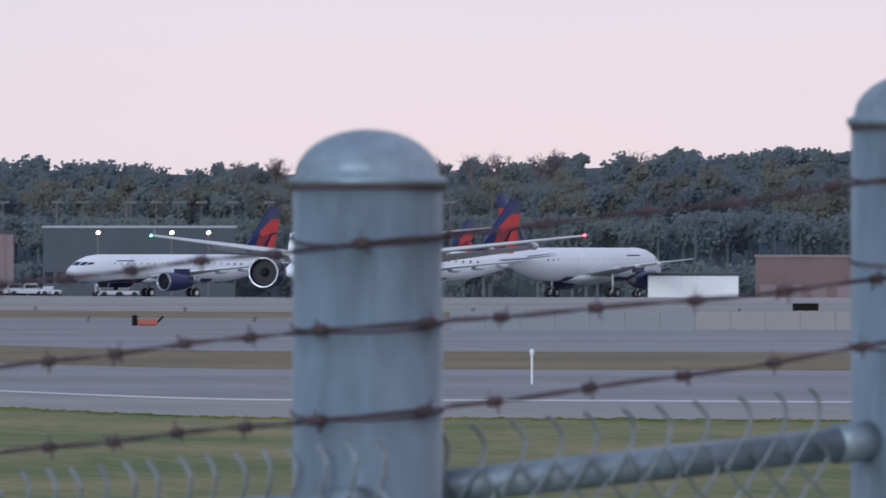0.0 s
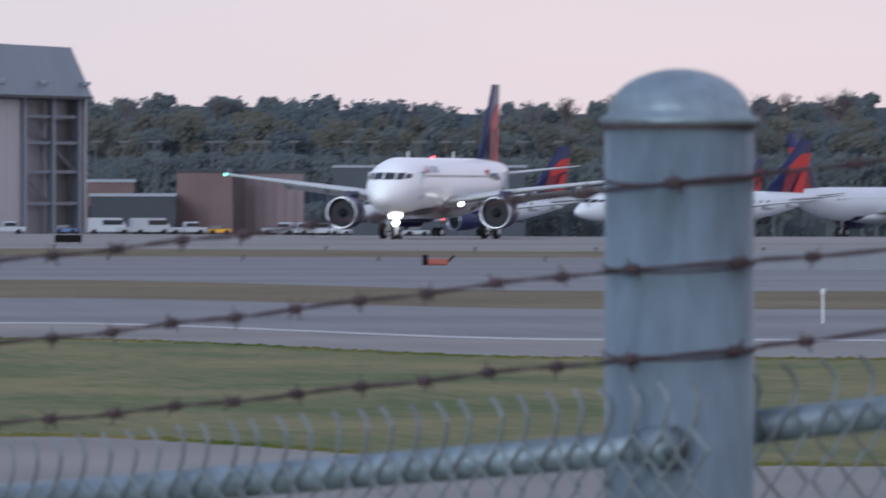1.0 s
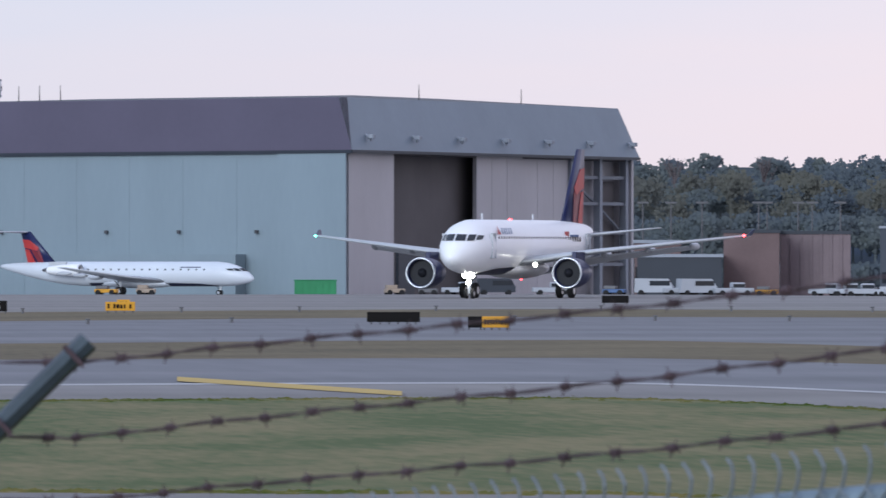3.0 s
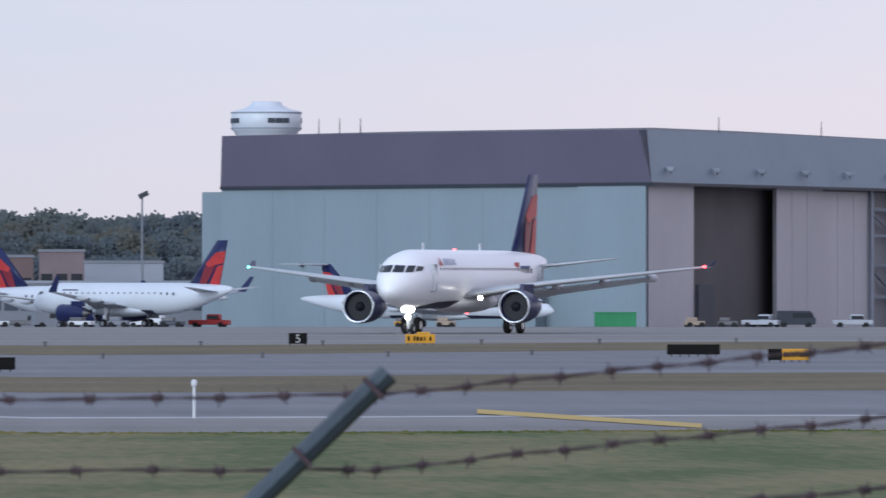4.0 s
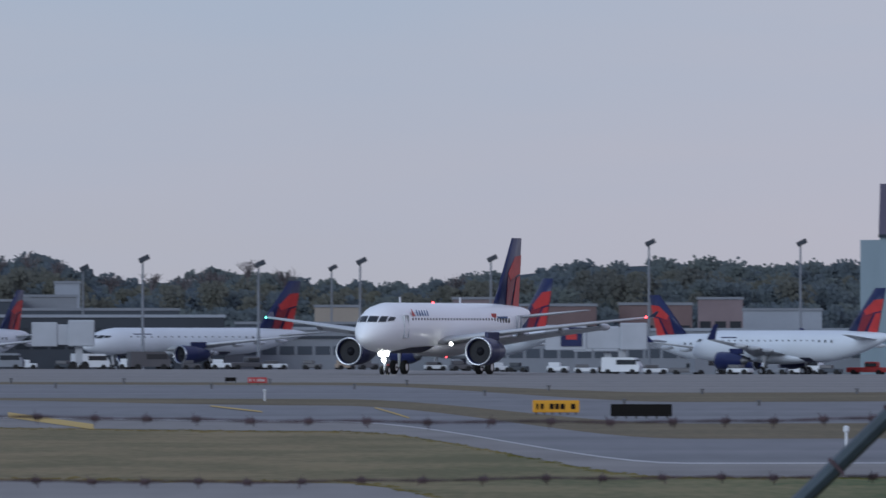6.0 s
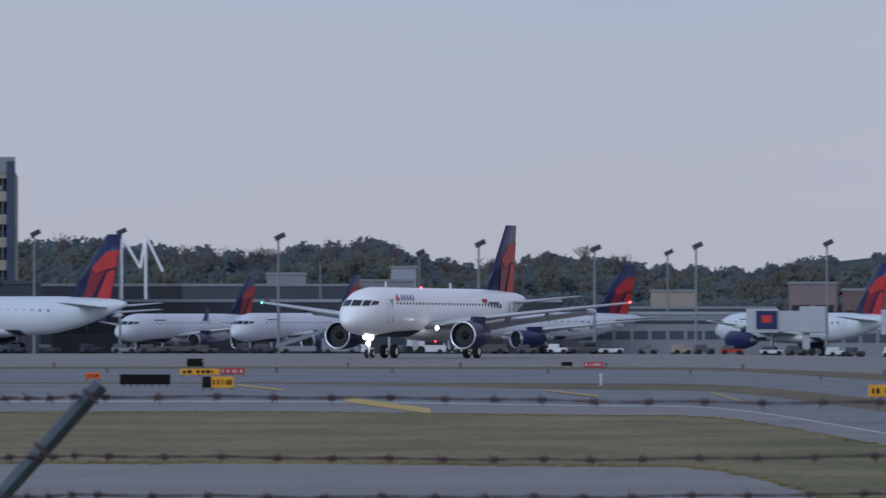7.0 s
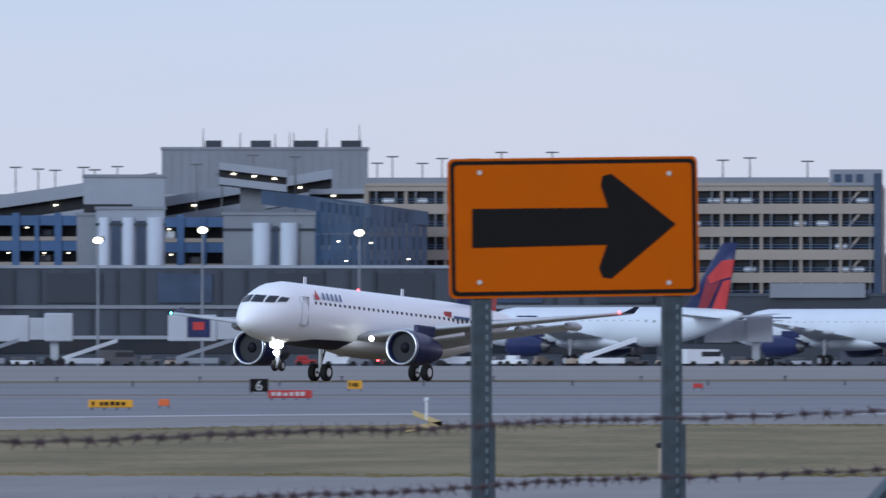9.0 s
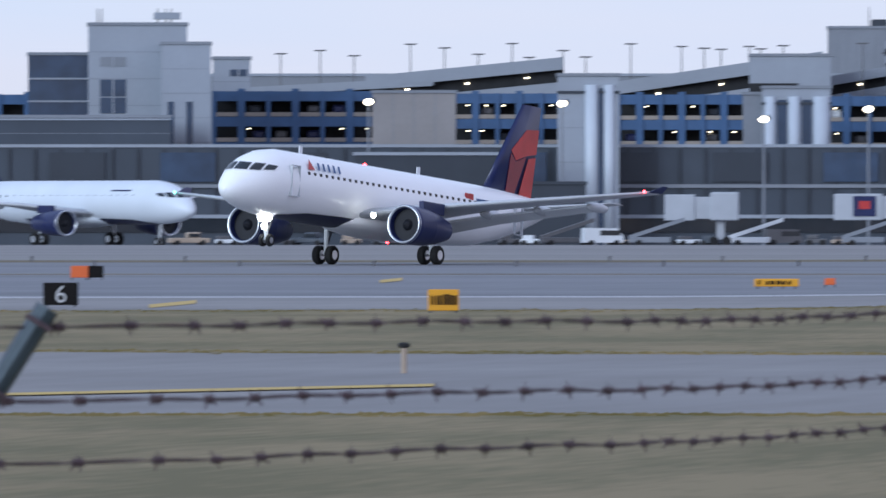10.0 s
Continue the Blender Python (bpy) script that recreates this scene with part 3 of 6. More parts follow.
def gear(parent, name, x, y, top, r, w, gap, lean=0.0):
    g = part(name, tb((x + lean, y, top), (x, y, r), 0.16, 0.12), "dull_white", parent)
    bm = bmesh.new()
    tube(bm, (x, y - gap - w / 2, r), (x, y + gap + w / 2, r), 0.07)
    tube(bm, (x - 0.9, y, top), (x - 0.05, y, r + 0.5), 0.07)
    part("axle", bm, "steel", g)
    for s in (-1, 1):
        bm = bmesh.new()
        yy = y + s * gap
        lathe(bm, [(-w / 2, r * 0.6), (-w / 2, r * 0.9), (-w / 3, r), (w / 3, r), (w / 2, r * 0.9), (w / 2, r * 0.6)], 20, "y", (x, yy, r))
        wh = part("wheel", bm, "black", g, "", True)
        bm = bmesh.new()
        lathe(bm, [(-w / 2 - 0.015, r * 0.5), (w / 2 + 0.015, r * 0.5)], 16, "y", (x, yy, r))
        part("hub", bm, "metal", wh)
    return g


def airliner(name, label, L=37.6, R=1.98, span=34.1, zc=3.85, fin_h=6.0, hero=False, ttail=False, winglet=0.0, group=""):
    """Origin on the ground between the main wheels; nose to +x."""
    k = L / 37.6
    root = empty(name, (0, 0, 0), 0, label, "airplane", group)
    xn = 17.7 * k
    body = bmesh.new()
    quads(body, fuselage_rings(L, R, xn, zc))
    # parked aircraft get the white with haze and shade in its colour
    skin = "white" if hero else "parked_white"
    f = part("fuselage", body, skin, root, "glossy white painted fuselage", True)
    # dark belly, a slightly larger shell on the underside
    bm = bmesh.new()
    n = 12
    rings = []
    for s, r in ((0.13, 0.5), (0.2, 0.9), (0.3, 1.0), (0.5, 1.0), (0.62, 1.0), (0.70, 0.86), (0.78, 0.5)):
        up = max(0.0, (s - 0.66)) * 3.2
        rings.append([Vector((xn - s * L, R * 1.012 * math.cos(a) * (1 - 0.35 * max(0, s - 0.66) / 0.12 * 0.4), zc + R * up * 0.35 + R * 1.055 * math.sin(a) * (1 - 0.3 * max(0, s - 0.66) / 0.12 * 0.5))) for a in [math.pi * (1.5 + 0.24 * r * (2 * i / n - 1)) for i in range(n + 1)]])
    quads(bm, rings, closed=False)
    part("belly", bm, "belly", f, "dark blue painted belly", True)
    bm = bmesh.new()
    blob(bm, (0.6 * k, 0, zc - R * 0.8), 1.0, 16, 10, 6.2 * k, R * 1.02, R * 0.42)
    part("wing_fairing", bm, skin, f, "", True)
    # flight deck windows, laid on the curve of the nose
    for (y0, y1), (za, zb, zc0, zc1) in (((0.03, 0.38), (0.23, 0.22, 0.46, 0.48)), ((0.43, 0.63), (0.22, 0.23, 0.46, 0.46)), ((0.67, 0.80), (0.25, 0.28, 0.42, 0.44))):
        for s in (-1, 1):
            bm = bmesh.new()
            rows = []
            for i in range(4):
                y = y0 + (y1 - y0) * i / 3
                lo, hi = za + (zb - za) * i / 3, zc1 + (zc0 - zc1) * i / 3
                rows.append([nose_point(L, R, xn, zc, s * y, lo + (hi - lo) * j / 3) for j in range(4)])
            quads(bm, rows, closed=False)
            bmesh.ops.recalc_face_normals(bm, faces=bm.faces)
            part("cockpit_window", bm, "glass", f)
    # cabin windows, doors, title bars and flag on both sides
    nw = 34 if hero else 20
    for s in (-1, 1):
        bm = bmesh.new()
        if hero:
            one = bx(-0.13, 0.13, -0.03, 0.03, 0, 0.36, bevel=0.02)
            first = None
            for i in range(nw):
                if first is None:
                    first = ob = part("cabin_window", one, "glass", f)
                else:
                    ob = new("cabin_window", first.data)
                    ob.parent = f
                ob.matrix_basis = pose(xn - L * (0.175 + 0.58 * i / (nw - 1)), s * R * 0.935, zc + 0.22 * R)
        for i in range(0 if hero else nw):
            x = xn - L * (0.175 + 0.58 * i / (nw - 1))
            yy = s * R * 0.935
            box(bm, x - 0.13, x + 0.13, yy - 0.03, yy + 0.03, zc + 0.22 * R, zc + 0.22 * R + 0.36)
        if not hero:
            tagged(part("cabin_window", bm, "mid_clad", f), kind="stuff")
        if hero:
            for x in (xn - 5.0, xn - 31.2):
                bm = bmesh.new()
                yy = s * (R if x > 0 else R * 0.9)
                for a, b, c, d in ((-0.45, 0.45, 1.0, 1.04), (-0.45, 0.45, -0.85, -0.81), (-0.45, -0.41, -0.85, 1.04), (0.41, 0.45, -0.85, 1.04)):
                    box(bm, x + a, x + b, yy * 0.90 - 0.02, yy * 0.985 + s * 0.02, zc + c, zc + d)
                part("door_seam", bm, "grey_wing", f)
            # logo and title as plain shapes
            bm = bmesh.new()
            yy = s * R * 0.90
            x0 = xn - 6.6
            for (xa, za), (xb, zb), (xc, zc2) in (((-0.1, 0.0), (0.65, 0.0), (0.28, 0.65)),):
                vs = [bm.verts.new((x0 - xa, yy + s * 0.06, zc + 0.95 + za)), bm.verts.new((x0 - xb, yy + s * 0.06, zc + 0.95 + zb)), bm.verts.new((x0 - xc, yy - s * 0.22, zc + 0.95 + zc2))]
                bm.faces.new(vs)
            part("logo", bm, "red", f)
            for i in range(5):
                bm = bmesh.new()
                xx = x0 - 1.05 - i * 0.58
                vs = [bm.verts.new((xx, yy + s * 0.05, zc + 0.98)), bm.verts.new((xx - 0.24, yy + s * 0.05, zc + 0.98)), bm.verts.new((xx - 0.24, yy - s * 0.12, zc + 1.44)), bm.verts.new((xx, yy - s * 0.12, zc + 1.44))]
                bm.faces.new(vs)
                part("title_bar", bm, "blue_panel", f)
            part("flag", bx(xn - 25.6, xn - 24.7, s * R * 0.86, s * R * 0.905, zc + 0.75, zc + 1.2), "red", f)
            part("registration_bar", bx(xn - 28.2, xn - 26.0, s * R * 0.85, s * R * 0.912, zc + 0.78, zc + 0.96), "blue_panel", f)
        else:
            part("title_bar", bx(xn - L * 0.27, xn - L * 0.19, s * R * 0.78, s * R * 0.858, zc + 0.50 * R, zc + 0.60 * R), "navy", f)
    # wings
    hs = span / 2
    for s in (1, -1):
        w = part("wing", wing_mesh((5.2 * k, 1.2, zc - R * 0.62), (-3.2 * k - (hs - 17) * 0.4, hs, zc + 0.85), 7.0 * k, 1.5 * k, 0.95 * k, 0.22, s,
                                   mid=((1.5 * k, 0.38 * hs, zc - 0.35), 4.0 * k, 0.5 * k)), "grey_wing", root, "light grey swept wing", True)
        for yk in (0.36, 0.55, 0.74):
            bm = bmesh.new()
            xx = -3.0 * k - (yk - 0.36) * 4.6 * k
            blob(bm, (xx, s * yk * hs, zc - 0.55 + (yk - 0.36) * 1.6), 0.28, 10, 6, 4.6, 1, 1.1)
            part("flap_fairing", bm, "grey_wing", w, "", True)
        # lowered flap and slat
        if hero:
            bm = bmesh.new()
            quads(bm, [[Vector((-1.9, s * 2.3, zc - 1.15)), Vector((-3.3, s * 2.3, zc - 1.75)), Vector((-3.3, s * 2.3, zc - 1.8)), Vector((-1.9, s * 2.3, zc - 1.3))],
                       [Vector((-2.6, s * 6.4, zc - 0.55)), Vector((-3.7, s * 6.4, zc - 1.0)), Vector((-3.7, s * 6.4, zc - 1.05)), Vector((-2.6, s * 6.4, zc - 0.7))],
                       [Vector((-3.9, s * 12.5, zc + 0.15)), Vector((-4.7, s * 12.5, zc - 0.15)), Vector((-4.7, s * 12.5, zc - 0.2)), Vector((-3.9, s * 12.5, zc + 0.05))]])
            part("flap", bm, "dull_white", w)
            bm = bmesh.new()
            quads(bm, [[Vector((-3.2, s * 17.05, zc + 0.85)), Vector((-4.8, s * 17.05, zc + 0.9)), Vector((-5.2, s * 17.25, zc + 1.35)), Vector((-4.6, s * 17.25, zc + 1.35))],
                       [Vector((-3.2, s * 17.11, zc + 0.85)), Vector((-4.8, s * 17.11, zc + 0.9)), Vector((-5.2, s * 17.3, zc + 1.35)), Vector((-4.6, s * 17.3, zc + 1.35))]])
            part("wingtip_fence", bm, "navy", w)
            bm = bmesh.new()
            blob(bm, (-2.9, s * 17.0, zc + 0.87), 0.10)
            part("nav_light", bm, "lamp_red" if s > 0 else "lamp_green", w)
            bm = bmesh.new()
            blob(bm, (5.5, s * 3.0, zc - 1.32), 0.17)
            part("landing_light", bm, "lamp_white", w)
        elif winglet:
            bm = bmesh.new()
            xt = -3.2 * k - (hs - 17) * 0.4
            quads(bm, [[Vector((xt, s * hs, zc + 0.85)), Vector((xt - 1.5, s * hs, zc + 0.85)), Vector((xt - 2.6, s * (hs + 0.5), zc + 0.85 + winglet)), Vector((xt - 1.9, s * (hs + 0.5), zc + 0.85 + winglet))],
                       [Vector((xt, s * (hs + 0.1), zc + 0.85)), Vector((xt - 1.5, s * (hs + 0.1), zc + 0.85)), Vector((xt - 2.6, s * (hs + 0.6), zc + 0.85 + winglet)), Vector((xt - 1.9, s * (hs + 0.6), zc + 0.85 + winglet))]])
            part("winglet", bm, "navy", w)
        if ttail:
            engine(root, -6.5 * k, s * (R + 1.25), zc + 0.5, 0.85, 5.2, "white")
        else:
            engine(root, 6.4 * k, s * 5.75 * (hs / 17.05) ** 0.8, zc - R * 0.98, 1.18 * (k ** 0.8), 4.6 * k)
    # tail
    xf = xn - 0.775 * L
    fk = fin_h / 6.0
    sw, ch, tp, th = (4.6 if hero else 5.6) * fk, 6.0 * fk, (2.3 if hero else 2.0) * fk, 0.6
    z0 = zc + R * 0.80
    fn = part("fin", fin_mesh(xf, ch, z0, fin_h, sw, tp, th), "navy", root, "navy fin with red angular shapes", True)
    for s in (-1, 1):
        for poly, tone in RED_SHAPES:
            part("red_panel", fin_patch(xf, ch, z0, fin_h, sw, tp, th, poly, s), tone, fn)
        zs = (z0 + fin_h * 0.97) if ttail else zc + R * 0.42
        xs = xf - sw - 0.2 if ttail else xn - 0.845 * L
        part("tailplane", wing_mesh((xs, 0.1 if ttail else 0.5, zs), (xs - 3.1 * k, 6.2 * k, zs + (0.1 if ttail else 0.65)), 3.9 * k, 1.4 * k, 0.4, 0.12, s), "grey_wing", root, "", True)
    # landing gear
    gn = gear(root, "nose_gear", 12.64 * k, 0, zc - R * 0.8, 0.38 * k, 0.22 * k, 0.25 * k, 0.35)
    for s in (-1, 1):
        gear(root, "main_gear", 0, s * 3.8 * k, zc - R * 0.6, 0.58 * k, 0.42 * k, 0.46 * k)
    if hero:
        # the nose lamps, with spheres oversized to stand in for their glare
        bm = bmesh.new()
        blob(bm, (12.95, 0.24, 1.75), 0.25)
        blob(bm, (12.95, -0.24, 1.75), 0.25)
        blob(bm, (12.95, 0.0, 1.2), 0.2)
        part("taxi_light", bm, "lamp_white", gn, "bright white nose gear lights")
        bm = bmesh.new()
        blob(bm, (2.0, 0, zc + R * 1.04), 0.12)
        part("beacon", bm, "lamp_red", root)
        part("beacon", blob(bmesh.new(), (-1.0, 0, zc - R * 1.2), 0.11), "lamp_red", root)
        for x in (9.5, -4.0):
            part("antenna", bx(x - 0.35, x, -0.03, 0.03, zc + R, zc + R + 0.55), "dull_white", f)
    return root


HERO = airliner("airliner", "white airliner with blue engines rolling on the runway", hero=True)

# seconds, bearing, distance, turn of the nose from the line of sight, nose-up angle
s_rows = [  # seconds, x of the gear, steps per metre times cosine and sine of the turn, pitch
    (0.0, 633, 22.64, 5.6, 0), (0.5, 910, 23.2, 5.9, 0), (1.0, 778, 23.5, 5.9, 0), (1.5, 957, 20.5, 5.6, 0), (2.0, 675, 21.4, 5.9, 0), (2.5, 873, 21.7, 6.3, 0), (2.7, 965, 21.9, 6.4, 0),
    (3.8, 705, 23.7, 7.2, 0), (4.0, 819, 23.8, 7.4, 0), (4.5, 752, 24.3, 8.2, 0), (5.0, 714, 24.4, 8.5, 0), (5.2, 680, 23.7, 8.6, 0), (6.3, 787, 18.8, 7.7, 0), (6.5, 748, 18.4, 7.8, 0),
    (7.0, 762, 19.2, 8.4, 0.3), (7.5, 762, 20.1, 9.2, 0.8), (8.0, 767, 21.0, 10.4, 1.6), (8.5, 692, 22.3, 11.3, 2.4), (9.0, 655, 23.4, 12.7, 3.2), (9.5, 635, 23.6, 13.8, 4.2), (10.0, 668, 24.5, 15.4, 5.2)]
CENTRE = {t: (s, b) for t, s, b, k in PATH}


def hero_rows():
    rows = []
    for t, x, c, s, p in s_rows:
        stand, b = CENTRE[t]
        scale, turn = math.hypot(c, s), math.atan2(s, c)
        bb = b - (x - 784)
        at = polar(bb, F / scale) + stand
        a = heading(bb)
        n, left = Vector((-math.sin(a), math.cos(a), 0)), Vector((-math.cos(a), -math.sin(a), 0))
        fwd = -math.cos(turn) * n + math.sin(turn) * left
        rows.append((t, pose(at.x, at.y, 0.0, 0, -p, math.degrees(math.atan2(fwd.y, fwd.x)))))
    return rows


def park(proto, b_nose, b_tail, scale, L, toward=1, group="parked airliners"):
    """Stand a parked aircraft with its nose and tail at two bearings."""
    d = F / scale
    lat = min(0.98, abs(b_nose - b_tail) / scale / L)
    bm_ = b_tail + (b_nose - b_tail) * (1 - 17.7 / 37.6)
    at = place(bm_, d)
    a = heading(bm_)
    side = 1 if b_nose > b_tail else -1
    n, left = Vector((-math.sin(a), math.cos(a), 0)), Vector((-math.cos(a), -math.sin(a), 0))
    fwd = side * lat * left - toward * math.sqrt(1 - lat * lat) * n
    m = pose(at.x, at.y, gz(bm_, d), 0, 0, math.degrees(math.atan2(fwd.y, fwd.x)))
    return copy_thing(proto, m)


proto_narrow = airliner("parked_airliner", "white narrow-body airliner with navy and red fin parked on the apron", winglet=2.0, group="parked airliners")
proto_long = airliner("parked_airliner", "long white airliner with navy and red fin parked at a gate", L=46, R=1.98, span=38, zc=4.3, fin_h=7.6, group="parked airliners")
proto_wide = airliner("parked_wide_airliner", "white wide-body airliner with navy and red fin at the gate", L=54, R=2.55, span=48, zc=5.3, fin_h=9.0, group="parked airliners")
proto_rear = airliner("parked_jet", "white rear-engined jet with a high tailplane by the hangar", L=40, R=1.65, span=30, zc=3.0, fin_h=4.6, ttail=True, group="parked airliners")
PARKED = [(proto_long, 717, 330, 12.0, 46, 1), (proto_narrow, 280, -12, 12.2, 37.6, 1), (proto_long, 330, -98, 12.9, 46, 1), (proto_wide, -330, -40, 11.2, 54, -1),
          (proto_rear, 1870, 2318, 12.7, 40, 1), (proto_narrow, 2790, 2440, 13.5, 37.6, -1), (proto_narrow, 2520, 2876, 12.5, 37.6, 1), (proto_long, 3345, 3035, 12.2, 46, -1), (proto_long, 3868, 3476, 11.8, 46, 1),
          (proto_narrow, 4405, 4152, 12.2, 37.6, 1), (proto_narrow, 4200, 3968, 12.4, 37.6, 1), (proto_wide, 4850, 4394, 12.9, 54, -1), (proto_wide, 5300, 4840, 13.3, 54, -1), (proto_narrow, 4700, 4615, 9.5, 37.6, 1),
          (proto_wide, 6990, 7420, 14.5, 54, 1)]
for proto, bn, bt, sc, L, tw in PARKED:
    park(proto, bn, bt, sc, L, tw)
for proto in (proto_narrow, proto_long, proto_wide, proto_rear):
    for o in [proto, *proto.children_recursive]:
        bpy.data.objects.remove(o)


# ---- hangar ----
def up(e, d):
    """Height of a point e steps above the horizon at a distance."""
    return EYE + e * d / F


def frame_between(p, q):
    """A pose at p whose x axis runs to q, level."""
    v = q - p
    return pose(p.x, p.y, p.z, 0, 0, math.degrees(math.atan2(v.y, v.x))), math.hypot(v.x, v.y)


def build_hangar():
    dc, dr, dl = 1500, 1620, 1566
    base = gz(1701, dc) - 0.3
    C, Rr, Ll = place(1701, dc, base), place(1200, dr, base), place(2454, dl, base)
    band = up(185, dc) - base
    top = up(279, dc) - base
    m, wf = frame_between(C, Rr)
    root = new("hangar")
    root.matrix_basis = m
    tagged(root, "huge pale hangar with mauve roof band and open doors", "hangar")
    ml, ws = frame_between(C, Ll)
    inv = m.inverted()
    Lloc = inv @ Ll
    # corners in local plan: front along +x, side wall to Lloc
    sdir = Vector((Lloc.x, Lloc.y, 0)).normalized()
    def P(a, s, z):
        return Vector((a, 0, z)) + sdir * s
    def slab(name, pts, material, parent=root, label=""):
        bm = bmesh.new()
        n = len(pts) // 2
        quads(bm, [pts[:n], pts[n:]])
        bmesh.ops.recalc_face_normals(bm, faces=bm.faces)
        return part(name, bm, material, parent, label)
    def wall_front(name, a0, a1, z0, z1, s0, s1, material, parent=root, label=""):
        return slab(name, [P(a0, s0, z0), P(a1, s0, z0), P(a1, s1, z0), P(a0, s1, z0), P(a0, s0, z1), P(a1, s0, z1), P(a1, s1, z1), P(a0, s1, z1)], material, parent, label)
    fr = lambda b: (1701 - b) / 501.0 * wf * (1500 / 1620.0 + (1 - 1500 / 1620.0) * (1701 - b) / 501.0)
    # front wall pieces
    wall_front("front_wall", 0, fr(1621), 0, band, 0, 1, "hangar_panel")
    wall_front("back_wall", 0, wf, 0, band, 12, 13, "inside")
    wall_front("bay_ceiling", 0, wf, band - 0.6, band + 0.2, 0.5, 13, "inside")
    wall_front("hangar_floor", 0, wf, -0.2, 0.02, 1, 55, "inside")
    for b0, b1, s in ((1473, 1392, 0.2), (1388, 1303, 0.9)):
        d = wall_front("door_leaf", fr(b0), fr(b1), 0, band, s, s + 0.8, "hangar_panel", label="tall grey sliding door leaf")
        for i in range(1, 3):
            a = fr(b0) + (fr(b1) - fr(b0)) * i / 3
            wall_front("rib", a - 0.08, a + 0.08, 0, band, s - 0.05, s, "hangar_panel", d)
    # added sheets that fill the door opening, coloured as its inner shade
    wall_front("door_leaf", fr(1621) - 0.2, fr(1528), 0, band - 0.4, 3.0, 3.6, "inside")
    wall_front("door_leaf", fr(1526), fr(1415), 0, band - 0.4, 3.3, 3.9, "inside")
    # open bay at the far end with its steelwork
    # the bay's shade is in the darker cladding colour of this wall
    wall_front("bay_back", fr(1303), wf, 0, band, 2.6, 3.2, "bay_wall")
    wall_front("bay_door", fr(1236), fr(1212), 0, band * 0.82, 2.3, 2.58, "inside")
    for b in (1303, 1252, 1206):
        wall_front("column", fr(b) - 0.6, fr(b) + 0.6, 0, band, 0.2, 1.6, "pale_conc")
    for z in (0.22, 0.45, 0.66, 0.85):
        wall_front("girt", fr(1303), fr(1206), band * z - 0.25, band * z + 0.25, 0.6, 1.2, "grey_conc")
    for (b0, z0), (b1, z1) in (((1303, 0.45), (1252, 0.22)), ((1252, 0.66), (1206, 0.45)), ((1303, 0.85), (1252, 0.66))):
        bm = tb(P(fr(b0), 1.4, band * z0), P(fr(b1), 1.4, band * z1), 0.25, n=6)
        part("brace", bm, "grey_conc", root)
    wall_front("end_wall", wf, wf + 1, 0, band, 0, 56, "hangar_panel")
    # side wall with its lower strip and panels
    wall_front("side_wall", -0.8, 0, 0, band, 1, ws, "hangar_side")
    wall_front("side_panel", -1.2, -0.8, 0, band - 0.2, 0, ws * 0.155, "hangar_side", label="paler blue cladding bay")
    for i in range(1, 8):
        a = ws * i / 8
        wall_front("cladding_seam", -0.84, -0.8, 0.1, band - 0.1, a, a + 0.12, "hangar_side")
    wall_front("low_annex", -5, -0.8, 0, 6.2, ws * 0.23, ws * 0.72, "hangar_side")
    for k in (0.2, 0.38, 0.55, 0.8):
        wall_front("wall_lamp", -1.4, -0.9, 9.2, 9.7, ws * k, ws * k + 0.6, "steel")
    wall_front("annex", 3, 12, 0, up(168, 1570) - base, ws, ws + 6.5, "hangar_side")
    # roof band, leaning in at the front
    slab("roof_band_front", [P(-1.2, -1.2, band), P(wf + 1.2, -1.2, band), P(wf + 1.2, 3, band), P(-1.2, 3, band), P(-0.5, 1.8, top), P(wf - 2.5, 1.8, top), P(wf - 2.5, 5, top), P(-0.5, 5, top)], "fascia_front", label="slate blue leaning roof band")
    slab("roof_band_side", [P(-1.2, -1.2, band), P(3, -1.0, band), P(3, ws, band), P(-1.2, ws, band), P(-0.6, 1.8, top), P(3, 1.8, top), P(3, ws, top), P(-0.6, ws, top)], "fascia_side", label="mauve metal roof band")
    wall_front("band_trim", -1.35, -1.1, band - 0.45, band + 0.02, -1.2, ws, "dark_clad")
    wall_front("band_trim", -1.2, wf + 1.2, band - 0.4, band + 0.02, -1.4, -1.1, "dark_clad")
    slab("roof", [P(-0.5, 2, top), P(wf - 2.5, 2, top), P(wf - 2.5, ws, top), P(-0.5, ws, top), P(wf * 0.3, ws * 0.2, top + 1.0), P(wf * 0.6, ws * 0.2, top + 1.0), P(wf * 0.6, ws * 0.8, top + 1.0), P(wf * 0.3, ws * 0.8, top + 1.0)], "dark_clad")
    for i in range(7):
        a = wf * (0.05 + 0.93 * i / 6)
        lamp = part("floodlight", tb(P(a, -1.5, band + 1.4), P(a, -0.4, band + 2.3), 0.22, 0.18), "pale_conc", root)
        part("lamp_head", bm := bx(P(a, -1.7, 0).x - 0.7, P(a, -1.7, 0).x + 0.5, P(a, -1.7, 0).y - 0.4, P(a, -1.7, 0).y + 0.4, band + 1.7, band + 2.3, bevel=0.08), "pale_conc", lamp)
    for a, s in ((wf * 0.3, 4), (wf * 0.66, 4), (2, ws * 0.78), (2, ws * 0.73), (2, ws * 0.68)):
        part("antenna", tb(P(a, s, top), P(a, s, top + 2.4), 0.10, 0.05, n=5), "steel", root)
    part("access_door", bx(fr(1618), fr(1590), -0.5, 0.0, 0, 6.5), "dark_clad", root)


build_hangar()


